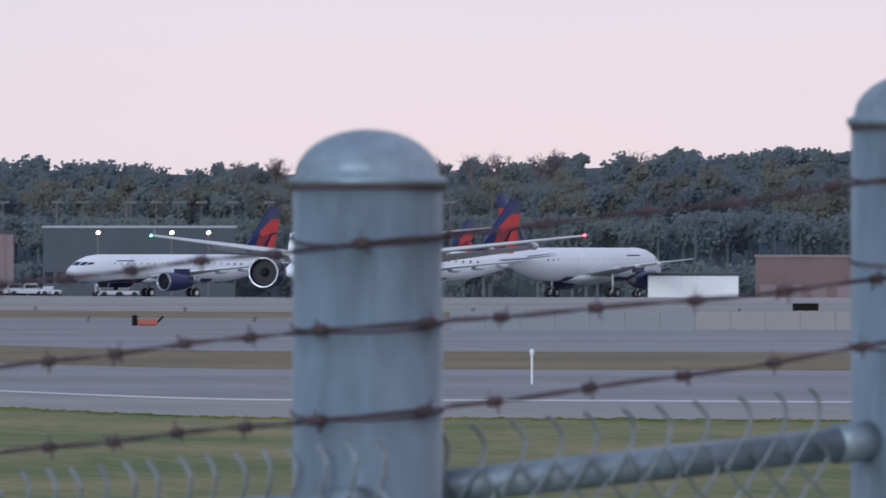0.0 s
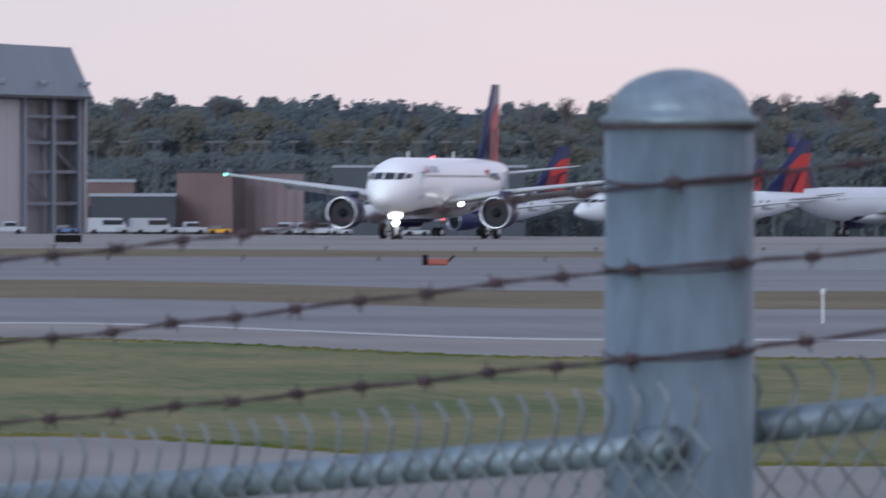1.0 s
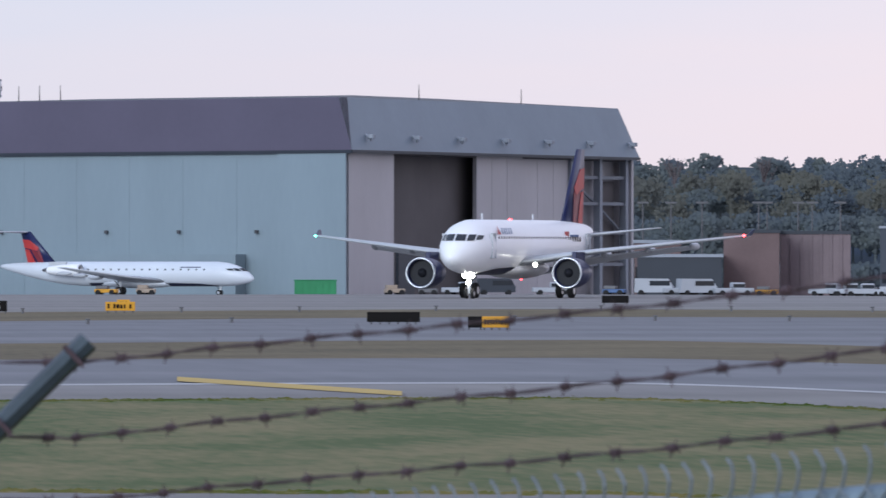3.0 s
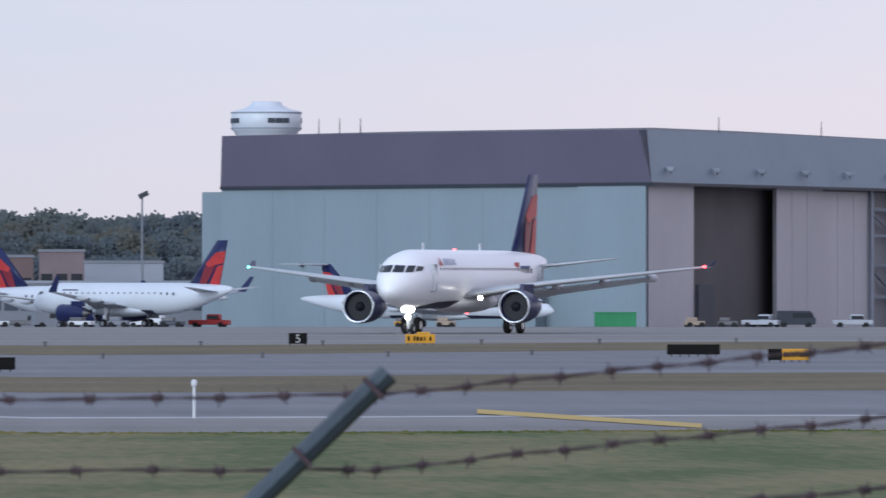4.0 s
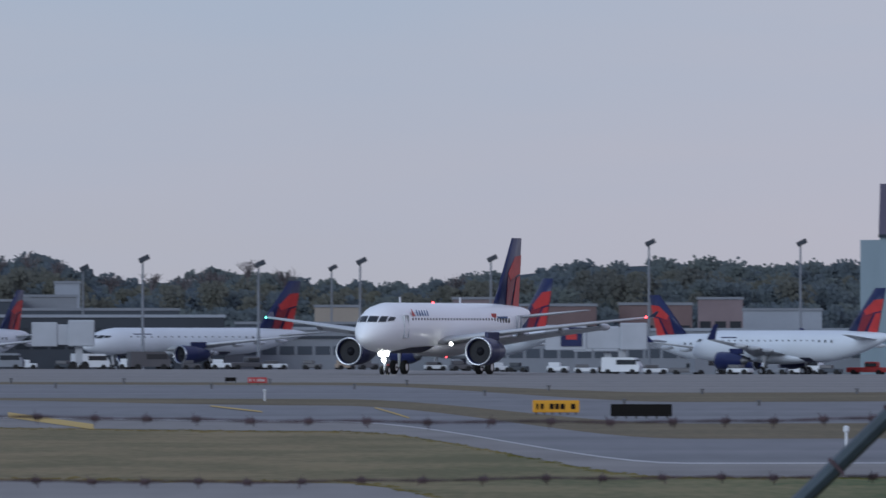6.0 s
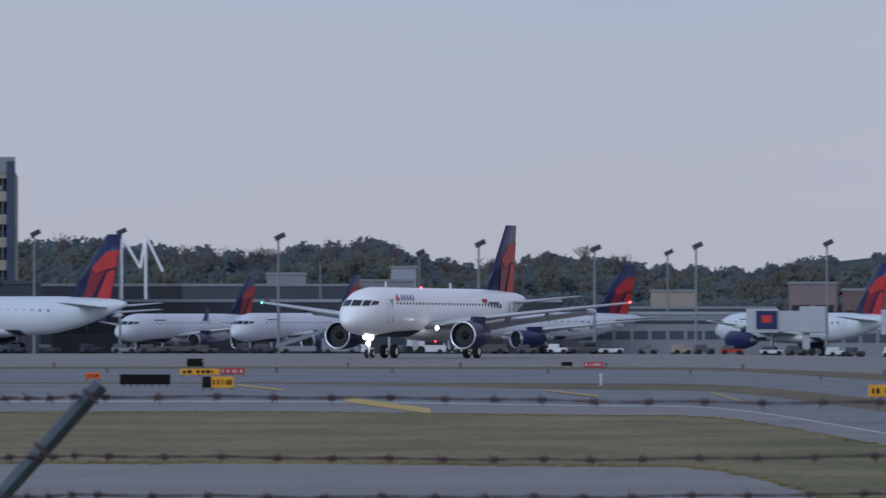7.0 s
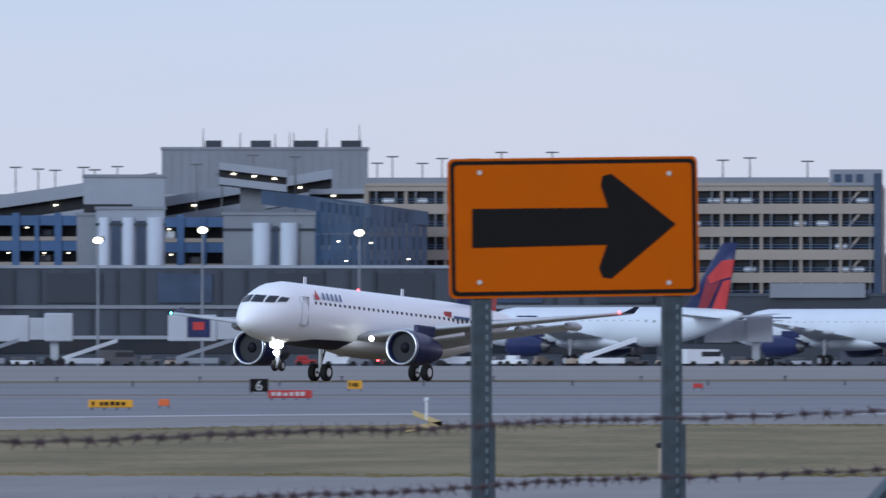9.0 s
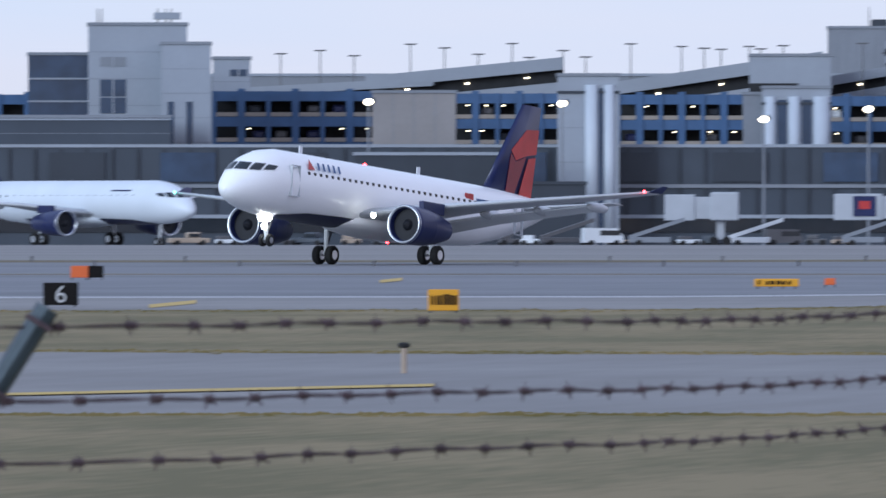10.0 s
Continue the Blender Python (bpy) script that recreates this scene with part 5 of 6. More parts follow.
for x in (-6.0, -5.4, 3.0, 4.2, 5.0):
    part("antenna", tb((x, 5, h), (x, 5, h + 2.6), 0.14, 0.08, n=6), "steel", r)
part("rooftop_plant", bx(2.4, 6.4, 4, 7, h + 1.0, h + 2.0), "pale_conc", r)
west_tower(7041, 6954, 294, "pale_conc", 1552, "pale stair tower with dark vertical slots", slots=(0.12, 0.5))
west_tower(7277, 7168, 275, "blue_glass", 1575, "dark glass block with pale string courses", bands=(192, 232))
west_tower(6950, 6884, 268, "pale_conc", 1600, "short pale lift tower", holes=((6920, 6890, 238, 250, "blue_glass"),))
west_tower(7345, 7025, 164, "mid_clad", 1535, "low slate clad block with pale parapet", bands=(160,))


slab_building("upper_garage", "shaded upper garage storey behind the ramps", 7000, 5420, None, 238, 1690, "grey_conc", 20, roof="pale_conc", category="garage")


# ---- masts ----
def mast(b, e_top, d, lit=False, kind="floodlight"):
    p = place(b, d)
    z0 = gz(b, d)
    h = up(e_top, d) - z0
    root = empty("light_mast", (p.x, p.y, z0), math.degrees(heading(b)), "tall grey apron light mast with glowing lamp" if lit else "tall slender grey light mast", "street lamp", "light masts")
    part("pole", tb((0, 0, 0), (0, 0, h), 0.22, 0.12, n=8), "steel" if kind == "tee" else "grey_conc", root)
    if kind == "tee":
        part("lamp_bar", bx(-1.1, 1.1, -0.2, 0.2, h, h + 0.35), "steel", root)
    else:
        bm = bx(-0.75, 0.75, -0.5, 0.3, -0.35, 0.35, bevel=0.06)
        bmesh.ops.transform(bm, matrix=pose(0.2, 0, h, 0, -25, 0), verts=bm.verts)
        hd = part("lamp_head", bm, "dark_clad", root)
        if lit:
            part("lamp_glass", blob(bmesh.new(), (0, -0.7, h - 0.05), 0.62, 12, 8, 1, 0.3, 0.75), "lamp_soft", hd)


for b, e, d in ((2598, 163, 1500), (2867, 163, 1500), (3148, 135, 1500), (3380, 130, 1460), (3430, 118, 1700), (3560, 125, 1420), (3765, 134, 1400), (3870, 118, 1650), (4045, 110, 1700), (4120, 146, 1400), (4352, 133, 1650), (4400, 155, 1500), (4552, 152, 1500)):
    mast(b, e, d)
for b, e in ((5975, 162), (5790, 180), (5512, 175), (5300, 155)):
    mast(b, e, 1480, lit=True)
mast(6332, 190, 1480, lit=True)
mast(6675, 193, 1500, lit=True)
# tee lamps on the garage roofs and along the far car park
random.seed(5)
for b in [6080, 6000, 5940, 5800, 6120, 6210, 6290, 6330, 6420, 6540, 6600, 6700, 6760, 6830, 6050, 5980, 5900, 6480, 5755, 5700, 5625, 5480, 5453, 5400, 5365, 5300, 6390]:
    e = 284 + random.uniform(-14, 12) if b > 5700 else 300 + random.uniform(-6, 12)
    d = 1645
    p = place(b, d)
    zb = up(250, d)
    ob = empty("roof_lamp", (p.x, p.y, gz(b, d)), math.degrees(heading(b)), "roof lamp post with a flat double head", "street lamp", "roof lamps")
    hh = up(e, d) - gz(b, d)
    part("pole", tb((0, 0, 0), (0, 0, hh), 0.14, 0.1, n=6), "steel", ob)
    part("lamp_bar", bx(-0.95, 0.95, -0.2, 0.2, hh, hh + 0.22), "steel", ob)
for b, e in ((4868, 298), (4820, 302), (4718, 296), (5310, 300), (5260, 312), (5215, 298), (5170, 312)):
    p = place(b, 1560)
    ob = empty("roof_lamp", (p.x, p.y, up(254, 1560)), math.degrees(heading(b)), "roof lamp post with a flat double head", "street lamp", "roof lamps")
    hh = (e - 250) / F * 1560
    part("pole", tb((0, 0, 0), (0, 0, hh), 0.14, 0.1, n=6), "steel", ob)
    part("lamp_bar", bx(-0.95, 0.95, -0.2, 0.2, hh, hh + 0.22), "steel", ob)
for b in [830, 735, 690, 605, 520, 425, 1180, 1130, 1075, 975, 960, 905, 880, 560, 480, 360, 40]:
    mast(b, 90, 1950, kind="tee")
for b in (663, 533, 468):
    p = place(b, 1880)
    ob = empty("flood_lamp", (p.x, p.y, gz(b, 1880)), 0, "lit amber flood lamp on a short pole", "street lamp", "flood lamps")
    hh = up(38, 1880) - gz(b, 1880)
    part("pole", tb((0, 0, 0), (0, 0, hh), 0.12, n=6), "steel", ob)
    part("lamp_glass", blob(bmesh.new(), (0, -0.3, hh), 0.34), "lamp_soft", ob)
# white cable frame above a gate
p = place(4368, 1640)
ob = empty("cable_frame", (p.x, p.y, gz(4368, 1640)), math.degrees(heading(4368)), "white tubular lattice frame over a gate", "frame")
zb, zt = up(90, 1640) - ob.location.z, up(148, 1640) - ob.location.z
for x0, a, x1, b in ((-2.6, 0, -2.6, zt), (-2.6, zt, 0.4, zb), (0.4, zb, 1.2, zt), (1.2, zt, 3.9, zb - 0.5), (1.2, 0, 1.2, zt)):
    part("strut", tb((x0, 0, a), (x1, 0, b), 0.22, n=8), "white", ob)


# ---- jet bridges and ground vehicles ----
def jet_bridge(b0, b1, scale, red=False):
    d = F / scale
    p = place((b0 + b1) / 2, d)
    w = abs(b0 - b1) / scale
    root = empty("jet_bridge", (p.x, p.y, gz((b0 + b1) / 2, d)), math.degrees(heading((b0 + b1) / 2)), "white boarding bridge on a wheeled column", "boarding bridge", "boarding bridges")
    t = part("tunnel", bx(-w / 2, w / 2 - 3.4, -1.4, 1.4, 3.4, 6.2, bevel=0.1), "bridge", root)
    part("tunnel_end", bx(-w / 2 - 0.1, -w / 2 + w * 0.4, -1.6, 1.6, 3.2, 6.5, bevel=0.1), "bridge", root)
    part("cab", bx(w / 2 - 3.6, w / 2, -1.9, 1.9, 3.2, 6.8, bevel=0.2), "bridge", root)
    part("column", bx(w / 4 - 0.5, w / 4 + 0.5, -0.6, 0.6, 0.8, 3.6), "bridge", root)
    for x in (w / 4 - 0.8, w / 4 + 0.8):
        part("wheel", lathe(bmesh.new(), [(-0.3, 0.3), (-0.3, 0.6), (0.3, 0.6), (0.3, 0.3)], 12, "y", (x, -0.8, 0.6)), "black", root)
    if red:
        pn = part("panel", bx(-w / 4 - 1.4, -w / 4 + 1.4, -1.75, -1.6, 3.7, 6.2), "navy", root)
        part("panel_mark", bx(-w / 4 - 0.7, -w / 4 + 0.7, -1.8, -1.74, 4.6, 5.6), "red", pn)


for b0, b1, sc, rd in ((3050, 2870, 13.5, True), (3290, 3150, 13.0, True), (3960, 3850, 13.0, False), (3000, 2920, 12.6, False), (5850, 5640, 14.2, True), (6150, 6020, 14.0, False), (5620, 5420, 13.8, True), (6690, 6580, 14.0, False), (4900, 4780, 13.4, False)):
    jet_bridge(b0, b1, sc, rd)


PAINT = {"bridge": "dusty white", "dull_white": "dull white", "steel": "dark grey", "mid_clad": "slate", "dark_clad": "black", "tan": "tan", "sign_red": "red", "grey_conc": "grey", "sign_yellow": "yellow", "blue_panel": "blue", "white": "white"}


def vehicle(b, scale, kind, paint):
    d = F / scale
    p = place(b, d)
    L, H, W = {"van": (5.2, 2.3, 2.0), "truck": (6.5, 2.8, 2.3), "tug": (3.0, 1.3, 1.7), "cart": (2.6, 1.4, 1.5), "pickup": (5.4, 1.8, 1.9), "loader": (7.0, 3.6, 2.4)}[kind]
    name = {"van": "van", "truck": "service_truck", "tug": "baggage_tug", "cart": "baggage_cart", "pickup": "pickup_truck", "loader": "belt_loader"}[kind]
    root = empty(name, (p.x, p.y, gz(b, d)), math.degrees(heading(b)) + (b * 37 % 50 - 25), PAINT[paint] + " painted " + name.replace("_", " ") + " standing on the apron", "vehicle", name + "s")
    if kind in ("van", "truck"):
        bm = bmesh.new()
        quads(bm, [[Vector((x * L / 2, y, z * H)) for x, z in ((-1, 0.18), (0.98, 0.18), (1, 0.5), (0.72, 0.98), (-0.96, 1.0))] for y in (-W / 2, W / 2)])
        bmesh.ops.recalc_face_normals(bm, faces=bm.faces)
        part("body", bm, paint, root)
        part("window", bx(-L * 0.1, L * 0.42, -W / 2 - 0.02, W / 2 + 0.02, H * 0.58, H * 0.86), "glass", root)
    elif kind == "pickup":
        part("body", bx(-L / 2, L / 2, -W / 2, W / 2, 0.4, 1.05, bevel=0.1), paint, root)
        part("cab", bx(-0.3, 1.5, -W / 2 + 0.1, W / 2 - 0.1, 1.0, H, bevel=0.2), paint, root)
        part("window", bx(-0.2, 1.4, -W / 2 + 0.07, W / 2 - 0.07, 1.15, H - 0.2), "glass", root)
    elif kind == "loader":
        bm = bmesh.new()
        quads(bm, [[Vector((-L / 2, y, 0.8)), Vector((L / 2, y, H - 0.5)), Vector((L / 2, y, H)), Vector((-L / 2, y, 1.3))] for y in (-0.6, 0.6)])
        bmesh.ops.recalc_face_normals(bm, faces=bm.faces)
        part("belt", bm, paint, root)
        part("body", bx(-L / 2, L / 4, -W / 2, W / 2, 0.4, 1.1, bevel=0.08), paint, root)
    else:
        part("body", bx(-L / 2, L / 2, -W / 2, W / 2, 0.35, H * 0.65, bevel=0.08), paint, root)
        part("seat" if kind == "tug" else "canopy", bx(-L / 2 + 0.2, L * 0.1, -W / 2 + 0.1, W / 2 - 0.1, H * 0.65, H, bevel=0.06), "steel" if kind == "tug" else paint, root)
    for x in (-L * 0.32, L * 0.32):
        for y in (-W / 2, W / 2):
            part("wheel", lathe(bmesh.new(), [(-0.12, 0.2), (-0.12, 0.38), (0.12, 0.38), (0.12, 0.2)], 12, "y", (x, y, 0.38)), "black", root)


random.seed(11)
for b, k, c in ((1160, "van", "bridge"), (1112, "pickup", "bridge"), (1085, "van", "bridge"), (1020, "pickup", "bridge"), (960, "tug", "sign_yellow"), (820, "pickup", "bridge"), (790, "pickup", "bridge"), (765, "tug", "bridge"), (745, "cart", "bridge"), (850, "pickup", "bridge"),
                (640, "tug", "bridge"), (610, "tug", "bridge"), (1500, "pickup", "bridge"), (1440, "van", "dark_clad"), (1560, "cart", "steel"), (1620, "cart", "tan"), (1340, "pickup", "bridge"), (1230, "tug", "blue_panel"),
                (2130, "tug", "sign_yellow"), (2060, "cart", "tan")):
    vehicle(b, 13.2, k, c)
for i in range(88):
    b = 2480 + i * 55 + random.uniform(-14, 14)
    k = random.choice(("tug", "cart", "cart", "tug", "cart", "loader", "cart", "tug", "pickup", "van"))
    c = random.choice(("dull_white", "steel", "mid_clad", "steel", "dark_clad", "tan", "dull_white", "sign_red", "grey_conc")) if k not in ("van", "truck", "loader") else random.choice(("dull_white", "steel", "grey_conc"))
    if abs(b - 3000) < 4000:
        vehicle(b, random.uniform(12.6, 14.4), k, c)

# green skip beside the hangar
p = place(1760, 1395)
ob = empty("skip_container", (p.x, p.y, gz(1760, 1395)), math.degrees(heading(1760)), "large green steel skip beside the hangar", "container")
part("body", bx(-2.8, 2.8, -1.1, 1.1, 0.15, 2.0, bevel=0.06), "green", ob)
for i in range(7):
    part("rib", bx(-2.7 + 0.9 * i - 0.06, -2.7 + 0.9 * i + 0.06, -1.18, -1.1, 0.2, 1.95), "green", ob)
part("rim", bx(-2.9, 2.9, -1.2, 1.2, 1.98, 2.1, bevel=0.03), "green", ob)


# ---- signs and lights on the airfield ----
def panel_sign(b0, b1, v_top, v_foot, face, label, bars="", digit="", legs=4, lit=False):
    """A low airfield sign box on legs; v in steps below the horizon."""
    v_ground = v_foot + 4
    d = EYE * F / v_ground
    p = place((b0 + b1) / 2, d)
    w, z0, z1 = abs(b0 - b1) / F * d, EYE - v_foot / F * d, EYE - v_top / F * d
    root = empty("airfield_sign", (p.x, p.y, 0), math.degrees(heading((b0 + b1) / 2)), label, "airfield sign", "airfield signs")
    box_ = part("panel", bx(-w / 2, w / 2, -0.12, 0.12, max(0.02, z0), z1, bevel=0.03), face, root)
    for i in range(legs):
        x = -w * 0.42 + w * 0.84 * i / max(1, legs - 1)
        part("leg", bx(x - 0.04, x + 0.04, -0.04, 0.04, 0.0, max(0.05, z0)), "steel", root)
    h = z1 - max(0.02, z0)
    if bars:
        rng = random.Random(int(b0))
        x = -w * 0.42
        while x < w * 0.34:
            ww = w * rng.uniform(0.035, 0.10)
            part("letter_bar", bx(x, x + ww, -0.15, -0.11, z0 + h * 0.28, z0 + h * rng.uniform(0.66, 0.8)), bars, box_)
            x += ww + w * rng.choice((0.035, 0.05, 0.13))
    if digit:
        cu = bpy.data.curves.new("digit", "FONT")
        cu.body, cu.size, cu.align_x, cu.extrude = digit, h * 1.1, "CENTER", 0.01
        cu.materials.append(M["line_white"])
        ob = new("digit", cu)
        ob.parent = box_
        ob.matrix_basis = pose(0, -0.15, max(0.02, z0) + h * 0.12, 90, 0, 0)
    return root


panel_sign(1670, 1576, 102, 120, "sign_black", "black back of a long airfield sign on legs", legs=6)
panel_sign(1253, 1205, 73, 86, "sign_black", "small black airfield sign beside the runway", legs=3)
panel_sign(1491, 1466, 110, 130, "sign_black", "black end of an airfield sign cluster", legs=2)
panel_sign(1466, 1418, 110, 130, "sign_yellow", "yellow airfield direction sign with black lettering", bars="sign_black", legs=4)
panel_sign(2113, 2090, 80, 94, "sign_yellow", "yellow airfield sign by the runway", bars="sign_black", legs=2)
panel_sign(2341, 2308, 82, 101, "sign_black", "black distance sign with a white five", digit="5", legs=2)
panel_sign(2134, 2081, 84, 100, "sign_yellow", "yellow airfield direction sign with black lettering", bars="sign_black")
panel_sign(2938, 2828, 125, 147, "sign_black", "long black back of an airfield sign", legs=6)
panel_sign(3078, 2994, 118, 140, "sign_yellow", "yellow airfield sign cluster with dark bars", bars="sign_black", legs=6)
panel_sign(-566, -612, 87, 100, "sign_black", "black airfield sign beside the concrete barrier", legs=3)
panel_sign(4246, 4206, 102, 122, "sign_yellow", "yellow sign with a black arrow mark", bars="sign_black", legs=2)
panel_sign(4262, 4246, 102, 122, "sign_black", "dark end of a yellow airfield sign", legs=2)
panel_sign(4228, 4184, 87, 98, "sign_red", "red airfield holding sign with pale bars", bars="line_white", legs=3)
panel_sign(4300, 4230, 88, 99, "sign_yellow", "yellow and black airfield sign", bars="sign_black", legs=3)
panel_sign(4286, 4258, 70, 84, "sign_black", "small black airfield sign", legs=2)
panel_sign(4408, 4318, 98, 116, "sign_black", "long black back of an airfield sign on legs", legs=7)
panel_sign(4468, 4441, 95, 106, "orange", "small orange airfield sign", bars="sign_black", legs=2)
panel_sign(3582, 3548, 76, 86, "sign_red", "red and grey airfield holding sign", bars="line_white", legs=3)
panel_sign(3622, 3602, 76, 83, "sign_black", "dark guard light box beside the runway", legs=2)
panel_sign(5715, 5682, 84, 107, "sign_black", "black distance sign with a white six", digit="6", legs=2)
panel_sign(5684, 5606, 104, 118, "sign_red", "red airfield holding sign with pale bars", bars="line_white")
panel_sign(5541, 5515, 87, 102, "sign_yellow", "yellow airfield sign with an arrow mark", bars="sign_black", legs=2)
panel_sign(6005, 5926, 121, 135, "sign_yellow", "yellow airfield sign with black bars", bars="sign_black")
panel_sign(5880, 5861, 120, 132, "orange", "small orange airfield sign", legs=2)
panel_sign(6591, 6536, 140, 178, "sign_yellow", "yellow airfield sign with a black arrow", bars="sign_black", legs=2)
panel_sign(7273, 7211, 128, 168, "sign_black", "black distance sign with a white six", digit="6", legs=2)
panel_sign(7216, 7185, 98, 119, "orange", "orange airfield sign on legs", legs=2)
panel_sign(7185, 7158, 98, 119, "sign_black", "dark airfield sign on legs", legs=2)
panel_sign(4928, 4910, 92, 100, "sign_red", "small red airfield light box", legs=2)


def marker(b, v_top, v_foot, head="dull_white", label="white airfield marker post", r=0.09, pole="dull_white"):
    d = EYE * F / v_foot
    p = place(b, d)
    h = EYE - v_top / F * d
    root = empty("marker_post", (p.x, p.y, 0), 0, label, "marker")
    part("pole", tb((0, 0, 0), (0, 0, h * 0.86), r * 0.7, n=8), pole, root)
    part("cap", lathe(bmesh.new(), [(h * 0.82, r * 0.8), (h * 0.86, r * 1.4), (h * 0.96, r * 1.4), (h, r * 0.7)], 12), head, root)


marker(-106, 168, 230, r=0.04)
marker(2514, 165, 235, r=0.055)
marker(3554, 97, 118, r=0.06)
marker(5407, 117, 158, r=0.06)
marker(5000, 198, 251, head="black", label="pale marker post with a black head", pole="tan")
marker(6650, 235, 290, head="black", label="pale marker post with a dark head", pole="tan")
random.seed(3)
for i in range(64):
    b = -600 + i * 125 + random.uniform(-30, 30)
    v = lerp_table(EDGES, b)
    vv = v[1] + 2 if i % 2 else v[2] + 6
    marker(b, vv - 9, vv + 1, head="steel", label="small dark edge light beside the pavement", r=0.10, pole="steel")
# orange barricade by the runway
p = place(575, 480)
ob = empty("barricade", (p.x, p.y, 0), 5, "dark ended orange barricade lying on the verge", "barricade")
part("body", bx(-0.5, 0.45, -0.2, 0.2, 0.02, 0.32, bevel=0.08), "faded_red", ob)
part("end", bx(-0.7, -0.5, -0.2, 0.2, 0.02, 0.5, bevel=0.05), "sign_black", ob)
part("arm", tb((0.4, 0, 0.1), (0.75, 0, 0.45), 0.05), "sign_black", ob)


# ---- arrow sign ----
def arrow_sign():
    d = 51.0
    b = 5128
    p = polar(b, d) + AWAY
    root = empty("arrow_sign", (p.x, p.y, 0), math.degrees(heading(b)) + 14, "orange rectangular road sign with a black arrow on two posts", "road sign")
    w, z0, z1 = 1.255, up(61, d), up(308, d)
    def plate(name, hw, za, zb, y0, y1, rad, material, parent):
        bm = bmesh.new()
        pts = []
        for cx, cz, a0 in ((hw - rad, zb - rad, 0), (-hw + rad, zb - rad, 90), (-hw + rad, za + rad, 180), (hw - rad, za + rad, 270)):
            for k in range(6):
                a = radians(a0 + 18 * k)
                pts.append((cx + rad * math.cos(a), cz + rad * math.sin(a)))
        quads(bm, [[Vector((x, y0, z)) for x, z in pts], [Vector((x, y1, z)) for x, z in pts]])
        bmesh.ops.recalc_face_normals(bm, faces=bm.faces)
        bmesh.ops.transform(bm, matrix=Matrix.Translation((0, 0, (z0 + z1) / 2)) @ pose(0, 0, 0, 0, -0.9, 0) @ Matrix.Translation((0, 0, -(z0 + z1) / 2)), verts=bm.verts)
        return part(name, bm, material, parent)
    rim = plate("plate", w / 2, z0, z1, -0.004, 0.004, 0.03, "sign_orange", root)
    plate("border", w / 2 - 0.012, z0 + 0.012, z1 - 0.012, -0.007, -0.004, 0.028, "sign_black", rim)
    face = plate("face", w / 2 - 0.032, z0 + 0.032, z1 - 0.032, -0.010, -0.007, 0.02, "sign_orange", rim)
    bm = bmesh.new()
    s = (w / 442.0)
    zc = (z0 + z1) / 2
    pts = [(-180, 31), (60, 34), (47, 72), (50, 88), (66, 92), (180, 6), (66, -88), (50, -86), (44, -70), (58, -30), (-180, -36)]
    quads(bm, [[Vector((x * s, -0.013, zc + z * s)) for x, z in pts], [Vector((x * s, -0.010, zc + z * s)) for x, z in pts]])
    bmesh.ops.recalc_face_normals(bm, faces=bm.faces)
    part("arrow", bm, "sign_black", face)
    for x in (-167, 168):
        for z in (93, -95):
            part("bolt", lathe(bmesh.new(), [(-0.016, 0.012), (-0.010, 0.014)], 10, "y", (x * s, 0, zc + z * s)), "metal", face)
    for x in (-160, 177 - 0):
        # a U-shaped channel, one bent sheet
        xx = x * s
        prof = [(-0.047, 0.008), (0.047, 0.008), (0.047, 0.06), (0.033, 0.06), (0.033, 0.018), (-0.033, 0.018), (-0.033, 0.06), (-0.047, 0.06)]
        bm = bmesh.new()
        quads(bm, [[Vector((xx + u, y, z)) for u, y in prof] for z in (0, z1 - 0.05)])
        bmesh.ops.recalc_face_normals(bm, faces=bm.faces)
        po = part("post", bm, "galv_arm", root, "galvanised punched channel post")
        bm = bmesh.new()
        for k in range(20):
            box(bm, xx + 0.018, xx + 0.026, 0.004, 0.0085, z0 - 0.06 - k * 0.05, z0 - 0.035 - k * 0.05)
        tagged(part("hole", bm, "galv", po), kind="stuff")
        part("stub", bx(xx + 0.03, xx + 0.06, -0.012, 0.02, 0, z0 - 0.62), "galv_arm", po)


arrow_sign()

# ---- fence ----
# line of the fence from the third stand: bearing, distance, heights of the three strands
WEST = [(2800, 20.95, 3.130, 3.022, 2.945), (3500, 21.0, 3.138, 3.022, 2.945), (3800, 21.2, 3.141, 3.021, 2.945), (4450, 21.0, 3.140, 3.021, 2.945), (5000, 19.6, 3.139, 3.026, 2.948),
        (5700, 16.6, 3.140, 3.036, 2.955), (6200, 15.3, 3.141, 3.041, 2.960), (7000, 14.3, 3.142, 3.044, 2.962), (7800, 14.0, 3.142, 3.044, 2.962)]
BEND = polar(2200, 15.3) + BACK
BEND_Z = (3.139, 3.030, 2.938)
# where the strands touch the gate post (left, right) and reach the next one
POST_Z = ((3.301, 3.321, 3.391), (3.213, 3.227, 3.279), (3.115, 3.133, 3.208))


